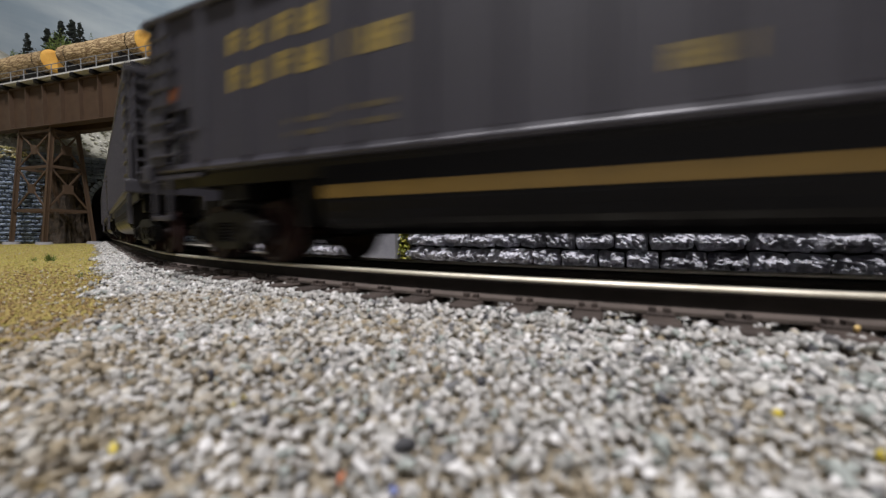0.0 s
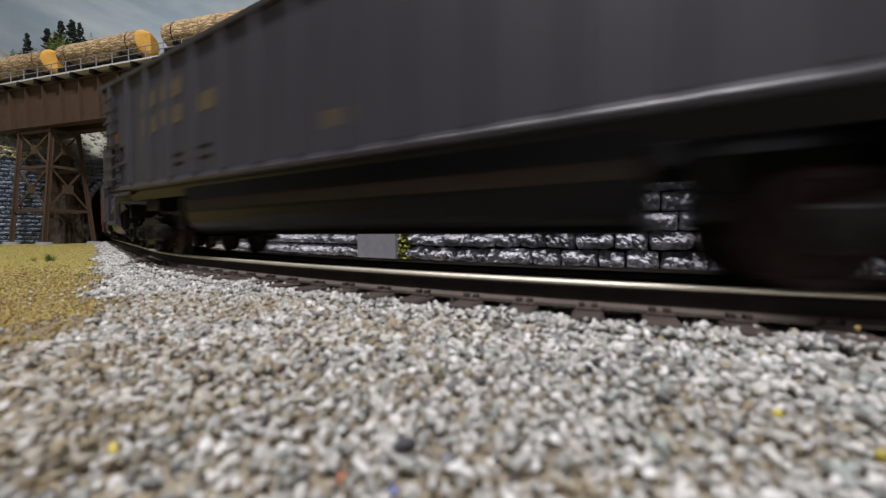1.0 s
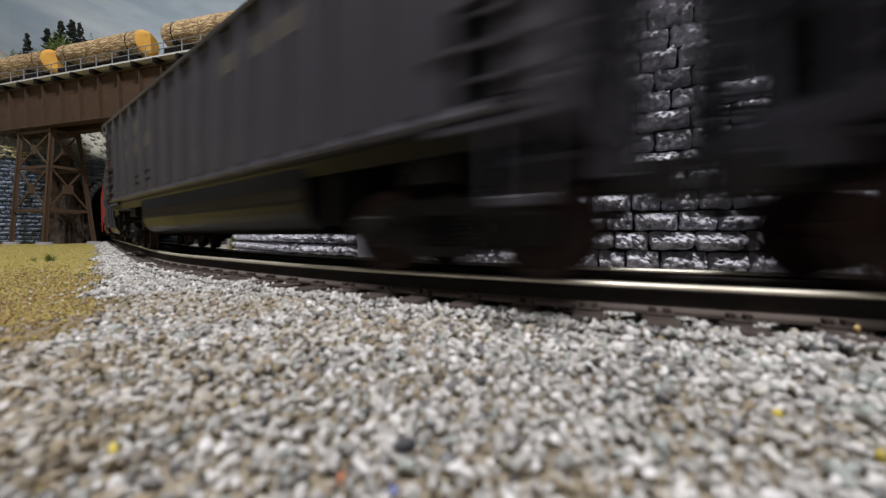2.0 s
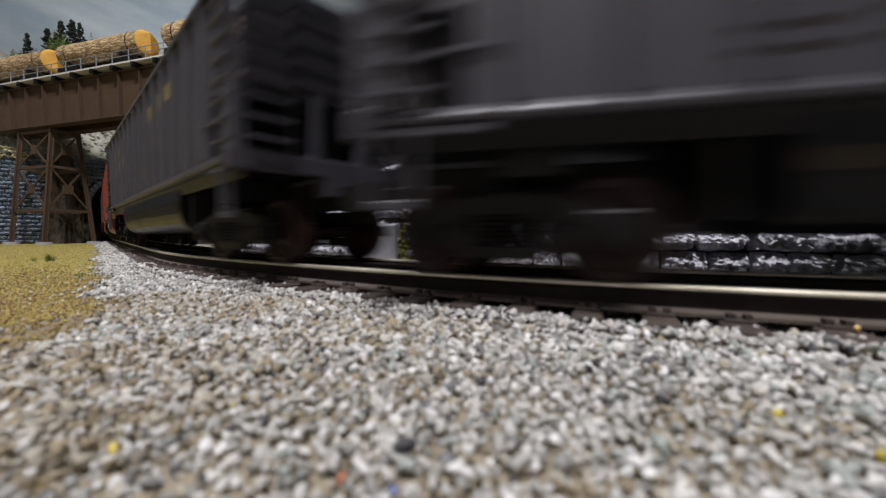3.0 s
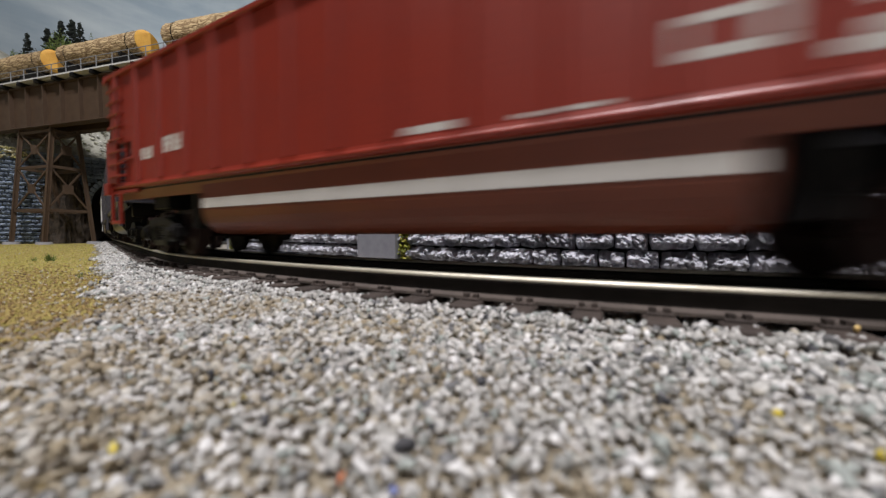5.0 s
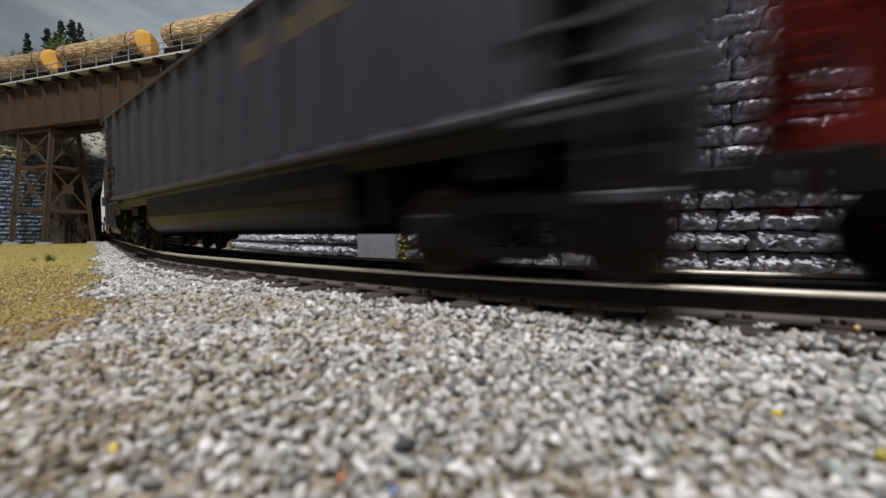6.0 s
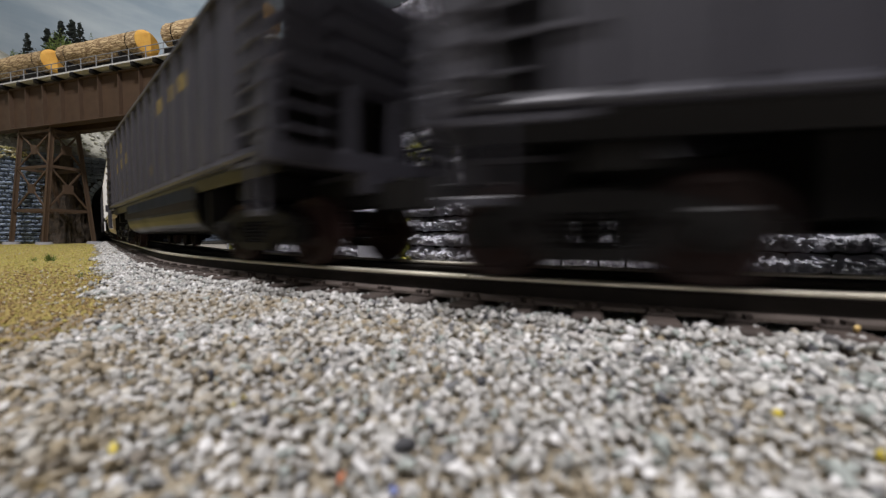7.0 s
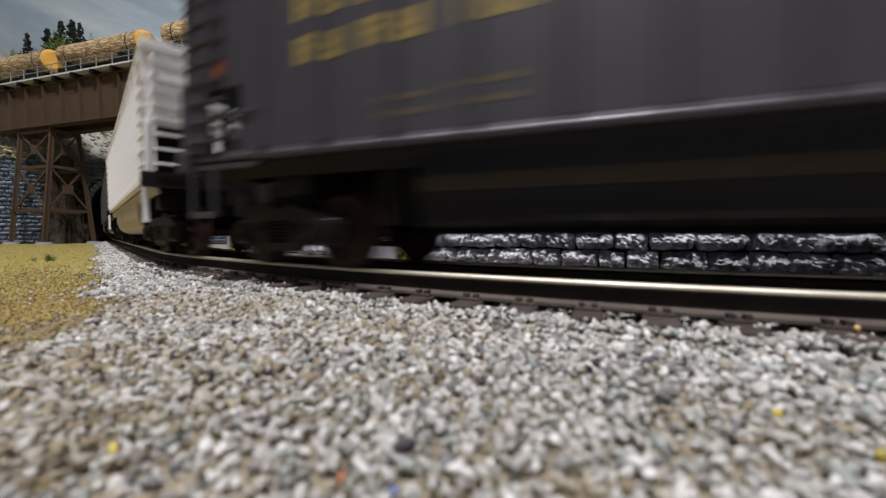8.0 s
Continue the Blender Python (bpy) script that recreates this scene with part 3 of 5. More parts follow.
def joined(name, items, mat, parent=None):
    """One mesh out of placed copies of meshes."""
    vs, fs, base = [], [], 0
    for me, m in items:
        for v in me.vertices:
            vs.append((m @ v.co)[:])
        for p in me.polygons:
            fs.append([base + k for k in p.vertices])
        base += len(me.vertices)
    me = bpy.data.meshes.new(name)
    me.from_pydata(vs, [], fs)
    me.update()
    ob = link_mesh(name, me, mat, parent)
    ob["kind"] = "stuff"
    return ob


WX, WY, R_WALL = 463.2 * MM, 912.9 * MM, 854 * MM
COURSE = 7.9


def curved_wall():
    root = tagged(new("wall_curved"), "curved retaining wall of rock-faced grey stone blocks", "stone wall", kind="structure")
    bm = bmesh.new()
    n, th0, th1, h = 60, radians(-147.5), radians(-98), 148 * MM
    rings = []
    for i in range(n + 1):
        t = th0 + (th1 - th0) * i / n
        rings.append([bm.verts.new((WX + r * math.cos(t), WY + r * math.sin(t), z)) for r, z in ((R_WALL - .016, -.001), (R_WALL - .0005, -.001), (R_WALL - .0005, h), (R_WALL - .016, h))])
    for a, b in zip(rings, rings[1:]):
        for k in range(4):
            bm.faces.new((a[k], a[(k + 1) % 4], b[(k + 1) % 4], b[k]))
    bm.faces.new(rings[0])
    bm.faces.new(rings[-1])
    bmesh.ops.recalc_face_normals(bm, faces=bm.faces)
    part("backing", bm, M_JOINT, root, "dark recessed joints behind the blocks")
    shapes = block_shapes((10, 12, 15, 18), 5, COURSE - 0.5, 1.5)
    rng = random.Random(11)
    rest = []
    for c in range(-1, 18):
        t = th0 + rng.uniform(0.0, 0.02)
        while t < th1 - 0.02:
            ln = rng.choice((10, 12, 12, 15, 15, 18))
            da = ln * MM / R_WALL
            a = t + da / 2
            m = (Matrix.Translation((WX + R_WALL * math.cos(a), WY + R_WALL * math.sin(a), (c * COURSE + 3.4 + rng.uniform(-.2, .2)) * MM))
                 @ Matrix.Rotation(a + math.pi / 2, 4, "Z") @ Matrix.Rotation(rng.uniform(-.015, .015), 4, "Y"))
            me = shapes[ln, rng.randrange(5)]
            deg = math.degrees(a)
            if (c < 7 and deg > -131 and deg < -108) or (c >= 7 and -122 < deg < -111):
                link_mesh("stone", me, M_STONE, root, m=m)
            else:
                rest.append((me, m))
            t += da + 0.5 * MM / R_WALL
    joined("stones", rest, M_STONE, root)
    return shapes


SHAPES = curved_wall()


def buttress(deg, wide, high, deep, top):
    a = radians(deg)
    bm = bmesh.new()
    w, d = wide / 2 * MM, deep * MM
    prof = [(-d, -0.001), (-d, high * MM - 0.001), (-d + top * MM, high * MM), (0.004, high * MM), (0.004, -0.001)]
    prism(bm, prof, -w, w, axis="x")
    bmesh.ops.bevel(bm, geom=bm.edges[:], offset=0.3 * MM, segments=1, affect="EDGES")
    ob = link_mesh("buttress", finish(bm, "buttress"), M_CONCRETE)
    ob.matrix_basis = Matrix.Translation((WX + R_WALL * math.cos(a), WY + R_WALL * math.sin(a), 0)) @ Matrix.Rotation(a + math.pi / 2, 4, "Z")
    return tagged(ob, "small smooth grey concrete buttress against the stone wall", "buttress", group="buttresses")


def moss(deg, high, seed):
    rng = np.random.default_rng(seed)
    rows = []
    for _ in range(260):
        z = rng.uniform(0, 1) ** 1.3 * high
        a = radians(deg) + rng.normal() * (2.0 * MM * (1.15 - z / high)) / R_WALL
        r = R_WALL + rng.uniform(3, 8.6) * MM
        rows.append((WX + r * math.cos(a), WY + r * math.sin(a), z * MM, rng.uniform(.8, 2.0) * MM, 1.0))
    tagged(scatter("moss", rows, M_MOSS, stone_shapes(1, 6, .25, seed)), "yellow-green moss clump growing up the stone wall", "moss", group="moss clumps", kind="stuff")


def moss_patch(deg, z, wide, high, seed):
    rng = np.random.default_rng(seed)
    rows = []
    for _ in range(200):
        a = radians(deg) + rng.normal() * wide * .35 * MM / R_WALL
        r = R_WALL + rng.uniform(2, 7.5) * MM
        rows.append((WX + r * math.cos(a), WY + r * math.sin(a), (z + rng.normal() * high * .35) * MM, rng.uniform(.7, 1.6) * MM, 1.0))
    tagged(scatter("moss", rows, M_MOSS, stone_shapes(1, 6, .25, seed)), "yellow-green moss patch on a stone wall course", "moss", group="moss clumps", kind="stuff")


moss_patch(-122.9, 59, 12, 4, 8)
moss_patch(-123.8, 63, 7, 5, 9)
buttress(-125.6, 31, 23.5, 9, 2)
moss(-124.3, 27, 4)
buttress(-147.0, 14, 24, 10, 2)
moss(-145.9, 22, 5)

# ---- tunnel portal and the hill ----
S_PORTAL = -0.88
P_PORTAL, A_PORTAL = on_track(S_PORTAL)
PORTAL = Matrix.Translation((P_PORTAL.x, P_PORTAL.y, 0)) @ Matrix.Rotation(A_PORTAL + math.pi / 2, 4, "Z")  # local -y faces the camera side, x across


def portal():
    root = tagged(new("wall_portal"), "blue-grey stone retaining wall with a dark arched tunnel mouth", "tunnel portal", kind="structure")
    root.matrix_basis = PORTAL
    hw, spring, mid = 56 * MM, 80 * MM, 12 * MM
    # backing with the arch cut through
    bm = bmesh.new()
    arch = [(mid + hw, -0.001)] + [(mid + hw * math.cos(t), spring + hw * math.sin(t)) for t in np.linspace(0, math.pi, 17)] + [(mid - hw, -0.001)]
    for y in (0.0, 0.016):
        pts = [(0.3, -0.001)] + [(0.3, 0.172), (-0.56, 0.172), (-0.56, -0.001)] + list(reversed(arch))
        vs = [bm.verts.new((x, y, z)) for x, z in pts]
        bm.faces.new(vs)
    bm.verts.ensure_lookup_table()
    k = len(bm.verts) // 2
    for i in range(k):
        j = (i + 1) % k
        bm.faces.new((bm.verts[i], bm.verts[j], bm.verts[k + j], bm.verts[k + i]))
    bmesh.ops.triangulate(bm, faces=[f for f in bm.faces if len(f.verts) > 4])
    bmesh.ops.recalc_face_normals(bm, faces=bm.faces)
    part("backing", bm, M_JOINT, root, "dark joints behind the blocks")
    rng = random.Random(21)
    items = []
    for c in range(22):
        x = -0.56 + rng.uniform(0, .01)
        z = c * COURSE * MM
        while x < 0.29:
            ln = rng.choice((10, 12, 15, 18))
            xc = x + ln / 2 * MM
            zc = z + COURSE / 2 * MM
            dx = abs(xc - mid)
            clear = dx - ln / 2 * MM * 0.8 > hw + 5 * MM or (zc > spring and math.hypot(max(dx - ln * .4 * MM, 0), zc - spring) > hw + 8 * MM)
            if clear:
                items.append((SHAPES[ln, rng.randrange(4)], Matrix.Translation((xc, -0.0005, z + rng.uniform(-.2, .2) * MM))))
            x += (ln + 0.5) * MM
    joined("stones", items, M_STONE2, root)
    # voussoirs round the mouth
    for i in range(21):
        t = math.pi * (i + .5) / 21
        b = bmesh.new()
        box(b, -3.9 * MM, 3.9 * MM, -3.5 * MM, 6 * MM, 0, 10 * MM, bevel=.6 * MM)
        part("voussoir", b, M_STONE2, root, m=Matrix.Translation((mid + hw * math.cos(t), 0, spring + hw * math.sin(t))) @ Matrix.Rotation(math.pi / 2 - t, 4, "Y"))
    b = bmesh.new()
    x = -0.56
    while x < 0.29:
        w = rng.uniform(0.018, 0.03)
        box(b, x, x + w - .0006, -0.006, 0.014, 0.1722, 0.1775, bevel=.0006)
        x += w
    part("coping", b, M_STONE2, root)
    # tunnel lining
    b = bmesh.new()
    ring = [(mid + hw + .003, -.001)] + [(mid + (hw + .003) * math.cos(t), spring + (hw + .003) * math.sin(t)) for t in np.linspace(0, math.pi, 17)] + [(mid - hw - .003, -.001)]
    v0 = [b.verts.new((x, 0.017, z)) for x, z in ring]
    v1 = [b.verts.new((x, 2.2, z)) for x, z in ring]
    for i in range(len(ring) - 1):
        b.faces.new((v0[i], v0[i + 1], v1[i + 1], v1[i]))
    b.faces.new(v1)
    part("tunnel_lining", b, M_JOINT, root, "black tunnel lining")


portal()


def hill():
    bm = bmesh.new()
    inv = PORTAL
    nx, ny = 110, 90
    grid = []
    for i in range(nx + 1):
        row = []
        for j in range(ny + 1):
            x = -0.62 + 1.35 * i / nx
            y = 0.0155 + 1.5 * (j / ny) ** 1.4
            z = 0.171 + 0.37 * (1 - math.exp(-max(y - .02, 0) / 0.22))
            k = min(1, y / 0.1)
            z += k * (0.03 * noise.fractal(Vector((x * 9, y * 9, 2)), 1, 2, 4) + 0.02 * noise.noise(Vector((x * 3, y * 3, 8))))
            z *= 1 - max(0, (x - 0.3) / 0.43) ** 2 * 0.3
            row.append(bm.verts.new(inv @ Vector((x, y, z))))
        grid.append(row)
    for i in range(nx):
        for j in range(ny):
            bm.faces.new((grid[i][j], grid[i + 1][j], grid[i + 1][j + 1], grid[i][j + 1]))
    # skirts down to the table
    border = [grid[i][ny] for i in range(nx + 1)]
    for line in (grid[0], grid[nx], border):
        low = [bm.verts.new((v.co.x, v.co.y, -0.001)) for v in line]
        for a in range(len(line) - 1):
            bm.faces.new((line[a], line[a + 1], low[a + 1], low[a]))
    bmesh.ops.recalc_face_normals(bm, faces=bm.faces)
    tagged(link_mesh("hill", finish(bm, "hill", True), M_ROCK), "pale rocky hillside above the tunnel", "hill", kind="structure")
    rng = np.random.default_rng(4)
    rows = []
    for _ in range(5200):
        x, y = rng.uniform(-0.5, 0.3), 0.016 + rng.uniform(0, .16)
        z = 0.171 + 0.37 * (1 - math.exp(-max(y - .02, 0) / 0.22)) + rng.uniform(-.006, .008)
        p = inv @ Vector((x, y, z))
        rows.append((p.x, p.y, p.z, rng.uniform(.002, .009), .7))
    tagged(scatter("hillside_rubble", rows, M_ROCKS, stone_shapes(1, 8, .15, 9)), "pale grey and green rubble on the hillside", "rubble", kind="stuff")


def mossy_crest():
    """Dry moss that hangs over the top of the retaining wall."""
    rng = np.random.default_rng(14)
    rows = []
    for _ in range(2600):
        x = rng.uniform(-0.55, -0.13)
        drop = 0.022 + 0.016 * noise.noise(Vector((x * 30, 0, 4)))
        u = rng.random() ** 1.4
        p = PORTAL @ Vector((x, -0.0085 + rng.uniform(-.002, .006), 0.180 - u * drop))
        rows.append((p.x, p.y, p.z, rng.uniform(.002, .006), .8))
    tagged(scatter("moss", rows, M_DRYMOSS, stone_shapes(1, 8, .2, 19)), "dry tan and olive moss over the wall top", "moss", kind="stuff")


M_DRYMOSS = stones_material("dry_moss", [(0, (0.50, 0.46, 0.26)), (0.35, (0.38, 0.36, 0.14)), (0.65, (0.28, 0.24, 0.11)), (0.85, (0.66, 0.64, 0.52))], 300)
mossy_crest()
M_ROCKS = stones_material("rubble", [(0, (0.62, 0.61, 0.54)), (0.45, (0.5, 0.5, 0.38)), (0.65, (0.36, 0.37, 0.2)), (0.85, (0.7, 0.69, 0.64))], 150)
hill()


def outcrop():
    """A brown rock face beside the tunnel mouth, against the wall."""
    bm = bmesh.new()
    bmesh.ops.create_icosphere(bm, subdivisions=5, radius=1)
    for v in bm.verts:
        p = v.co.copy()
        k = 1 + 0.35 * noise.fractal(p * 1.7 + Vector((3, 1, 7)), 0.8, 2, 5) + 0.24 * noise.noise(p * 7)
        p *= k
        v.co = PORTAL @ Vector((-0.084 + p.x * 0.033, -0.004 + p.y * 0.024, max(p.z * 0.158, -0.0012)))
    tagged(link_mesh("rock_outcrop", finish(bm, "rock_outcrop"), M_BROWNROCK), "dark brown craggy rock beside the tunnel mouth", "rock")


outcrop()


def hill_z(x, y):
    p = PORTAL.inverted() @ Vector((x, y, 0))
    return 0.171 + 0.37 * (1 - math.exp(-max(p.y - .02, 0) / 0.22))


def spruce(x, y, base, high, seed):
    rng = np.random.default_rng(seed)
    root = tagged(new("spruce"), "dark slender model spruce on the hilltop", "tree", group="spruces")
    root.matrix_basis = Matrix.Translation((x, y, base))
    bm = bmesh.new()
    rod(bm, (0, 0, -0.03), (0, 0, high * .95), high * .02, 7, high * .004)
    part("trunk", bm, M_TRUNK, root)
    rows = []
    for i in range(420):
        t = rng.uniform(0.06, 1)
        rad = high * 0.2 * (1 - t) ** 0.75 * (0.72 + 0.35 * math.sin(t * 46 + seed)) + high * .008
        a, r = rng.uniform(0, 6.283), rad * rng.uniform(0.25, 1) ** .5
        rows.append((math.cos(a) * r, math.sin(a) * r, t * high - r * .25, high * rng.uniform(.03, .06), .7))
    ob = scatter("crown", rows, M_CONIFER, stone_shapes(1, 6, .35, seed))
    ob.parent = root


def bush(x, y, base, wide, high, seed):
    rng = np.random.default_rng(seed)
    root = tagged(new("bush"), "green foam-leaved bush on the hilltop", "bush", group="hilltop bushes")
    root.matrix_basis = Matrix.Translation((x, y, base))
    bm = bmesh.new()
    for k in range(4):
        rod(bm, (0, 0, -0.02), (rng.normal() * wide * .25, rng.normal() * wide * .25, high * .7), wide * .03, 6, wide * .01)
    part("stem", bm, M_TRUNK, root)
    rows = []
    for _ in range(700):
        d = rng.normal(size=3)
        d *= rng.uniform(.5, 1.0) ** .4 / np.linalg.norm(d)
        lump = 1 + .3 * math.sin(d[0] * 5 + seed) * math.cos(d[1] * 6)
        rows.append((d[0] * wide * .5 * lump, d[1] * wide * .5 * lump, high * .55 + d[2] * high * .5 * lump, wide * rng.uniform(.04, .09), .8))
    ob = scatter("crown", rows, M_GREEN, stone_shapes(1, 6, .35, seed))
    ob.parent = root


def hill_things():
    F, P = 646.5, 0.0402

    def at(px, py, y):
        """The point at depth y that lies in the given direction."""
        k = (441 - py) / F
        z = y * (k - P) / (1 + P * k)
        return (px - 784) / F * (y - P * z), z + EYE
    for px, top, y, sd in ((48, 59, 1.16, 1), (84, 51, 1.18, 2), (108, 39, 1.14, 3), (128, 37, 1.2, 4), (142, 41, 1.14, 5), (100, 60, 1.24, 6)):
        x, zt = at(px, top, y)
        g = max(hill_z(x, y) - 0.02, zt - 0.17)
        spruce(x, y, g, zt - g, sd)
    for px, top, wpx, y, sd in ((34, 95, 26, 1.10, 11), (104, 62, 26, 1.12, 12), (112, 74, 40, 1.09, 13), (94, 78, 26, 1.09, 14), (163, 66, 14, 1.1, 15), (134, 84, 36, 1.09, 16)):
        x, zt = at(px, top, y)
        g = hill_z(x, y) - 0.02
        bush(x, y, g, wpx / F * y, max(zt - g, .03), sd)


hill_things()


# ---- girder bridge with log cars ----
B0, B1 = Vector((-0.812, 0.706)), Vector((-0.4545, 0.603))
BDIR = (B1 - B0).normalized()
BRIDGE = Matrix.Translation((B0.x, B0.y, 0)) @ Matrix.Rotation(math.atan2(BDIR.y, BDIR.x), 4, "Z")  # x along, -y towards the camera
Z_BOT, Z_TOP = 208 * MM, 278 * MM


def bridge():
    root = tagged(new("girder_bridge"), "brown plate girder railway bridge on a steel tower", "bridge")
    root.matrix_basis = BRIDGE
    x0, x1 = -0.16, 0.62
    for sy in (-1, 1):
        bm = bmesh.new()
        y = sy * 0.020
        half = [(.008, Z_BOT - .0015), (.008, Z_BOT + .0005), (.001, Z_BOT + .0005), (.001, Z_TOP - .001), (.006, Z_TOP - .001), (.006, Z_TOP + .001)]
        prism(bm, [(y + a, z) for a, z in half] + [(y - a, z) for a, z in reversed(half)], x0, x1, axis="x")
        bmesh.ops.triangulate(bm, faces=[f for f in bm.faces if len(f.verts) > 4])
        g = part("girder", bm, M_BROWN, root)
        b = bmesh.new()
        box(b, -.0010, .0010, -.0058, 0, Z_BOT + .0005, Z_TOP - .001)
        st = finish(b, "stiffener")
        x = x0 + .012
        while x < x1:
            link_mesh("stiffener", st, M_BROWN, g, m=Matrix.Translation((x, y - .001 if sy < 0 else y + .0068, 0)))
            x += 0.046
    b = bmesh.new()
    box(b, x0, x1, -.034, .034, Z_TOP + .006, Z_TOP + .0085)
    part("deck", b, M_DECK, root, "pale grey walkway deck")
    b = bmesh.new()
    box(b, -.0030, .0030, -.0352, .0352, Z_TOP - .0005, Z_TOP + .0058)
    br = finish(b, "cross_beam")
    x = x0 + .01
    while x < x1:
        link_mesh("cross_beam", br, M_DARK, root, m=Matrix.Translation((x, 0, 0)))
        x += 0.046
    for sy in (-1, 1):
        b = bmesh.new()
        for z in (.0085, .0170, .0255):
            if z > .0085:
                rod(b, (x0, sy * .0335, Z_TOP + z), (x1, sy * .0335, Z_TOP + z), .0007, 6)
        r = part("handrail", b, M_RAILING, root)
        b = bmesh.new()
        rod(b, (0, 0, 0), (0, 0, .0175), .0008, 6)
        post = finish(b, "post")
        x = x0 + .004
        while x < x1:
            link_mesh("post", post, M_RAILING, r, m=Matrix.Translation((x, sy * .0335, Z_TOP + .0085)))
            x += 0.036
    for sy in (-1, 1):
        b = bmesh.new()
        box(b, x0, x1, sy * .016 - .001, sy * .016 + .001, Z_TOP + .0085, Z_TOP + .0125)
        part("bridge_rail", b, M_RAILSIDE, root)
    # end piers
    for x, low in ((x1 - .02, -.001), (x0 + .01, .12)):
        b = bmesh.new()
        box(b, x - .02, x + .02, -.03, .03, low, Z_BOT - .0015, bevel=.002)
        part("pier", b, M_CONCRETE, root, "grey concrete pier")


bridge()


def tower():
    c = B0 + BDIR * 0.091
    root = tagged(new("trestle_tower"), "brown steel trestle tower with cross bracing", "trestle")
    root.matrix_basis = Matrix.Translation((c.x, c.y, 0)) @ Matrix.Rotation(math.atan2(BDIR.y, BDIR.x), 4, "Z")
    zt, zb = Z_BOT - .0015, 0.004

    def leg(sx, sy, z):
        t = (zt - z) / (zt - zb)
        return Vector((sx * (.043 + .002 * t), sy * (.018 + .018 * t), z))
    for sx in (-1, 1):
        for sy in (-1, 1):
            b = bmesh.new()
            a, d = leg(sx, sy, zb), leg(sx, sy, zt)
            beam(b, a, d, .0014, .005)
            for o in (-.0027, .0027):
                beam(b, a + Vector((0, o, 0)), d + Vector((0, o, 0)), .0040, .0010)
            part("leg", b, M_TOWER, root)
            b = bmesh.new()
            p = leg(sx, sy, 0)
            bmesh.ops.create_cone(b, cap_ends=True, segments=20, radius1=.0115, radius2=.0105, depth=.006, matrix=Matrix.Translation((p.x, p.y, .001)))
            part("footing", b, M_CONCRETE, root, "round grey concrete footing")
    levels = [zt - .006, 0.137, 0.060]
    for z in levels:
        for a, d in (((-1, -1), (1, -1)), ((-1, 1), (1, 1)), ((-1, -1), (-1, 1)), ((1, -1), (1, 1))):
            b = bmesh.new()
            beam(b, leg(*a, z), leg(*d, z), .003, .0050)
            part("strut", b, M_TOWER, root)
    for z1, z0 in ((levels[0], levels[1]), (levels[1], levels[2])):
        for a, d in (((-1, -1), (1, -1)), ((1, -1), (1, 1))):
            for p, q in ((leg(*a, z1), leg(*d, z0)), (leg(*d, z1), leg(*a, z0))):
                b = bmesh.new()
                beam(b, p, q, .0018, .0026)
                part("brace", b, M_TOWER, root)
            m = (leg(*a, z1) + leg(*d, z1) + leg(*a, z0) + leg(*d, z0)) / 4
            b = bmesh.new()
            if a[1] == d[1]:
                box(b, m.x - .007, m.x + .007, m.y - .002, m.y + .002, m.z - .008, m.z + .008)
            else:
                box(b, m.x - .002, m.x + .002, m.y - .007, m.y + .007, m.z - .008, m.z + .008)
            part("gusset_plate", b, M_TOWER, root)


tower()


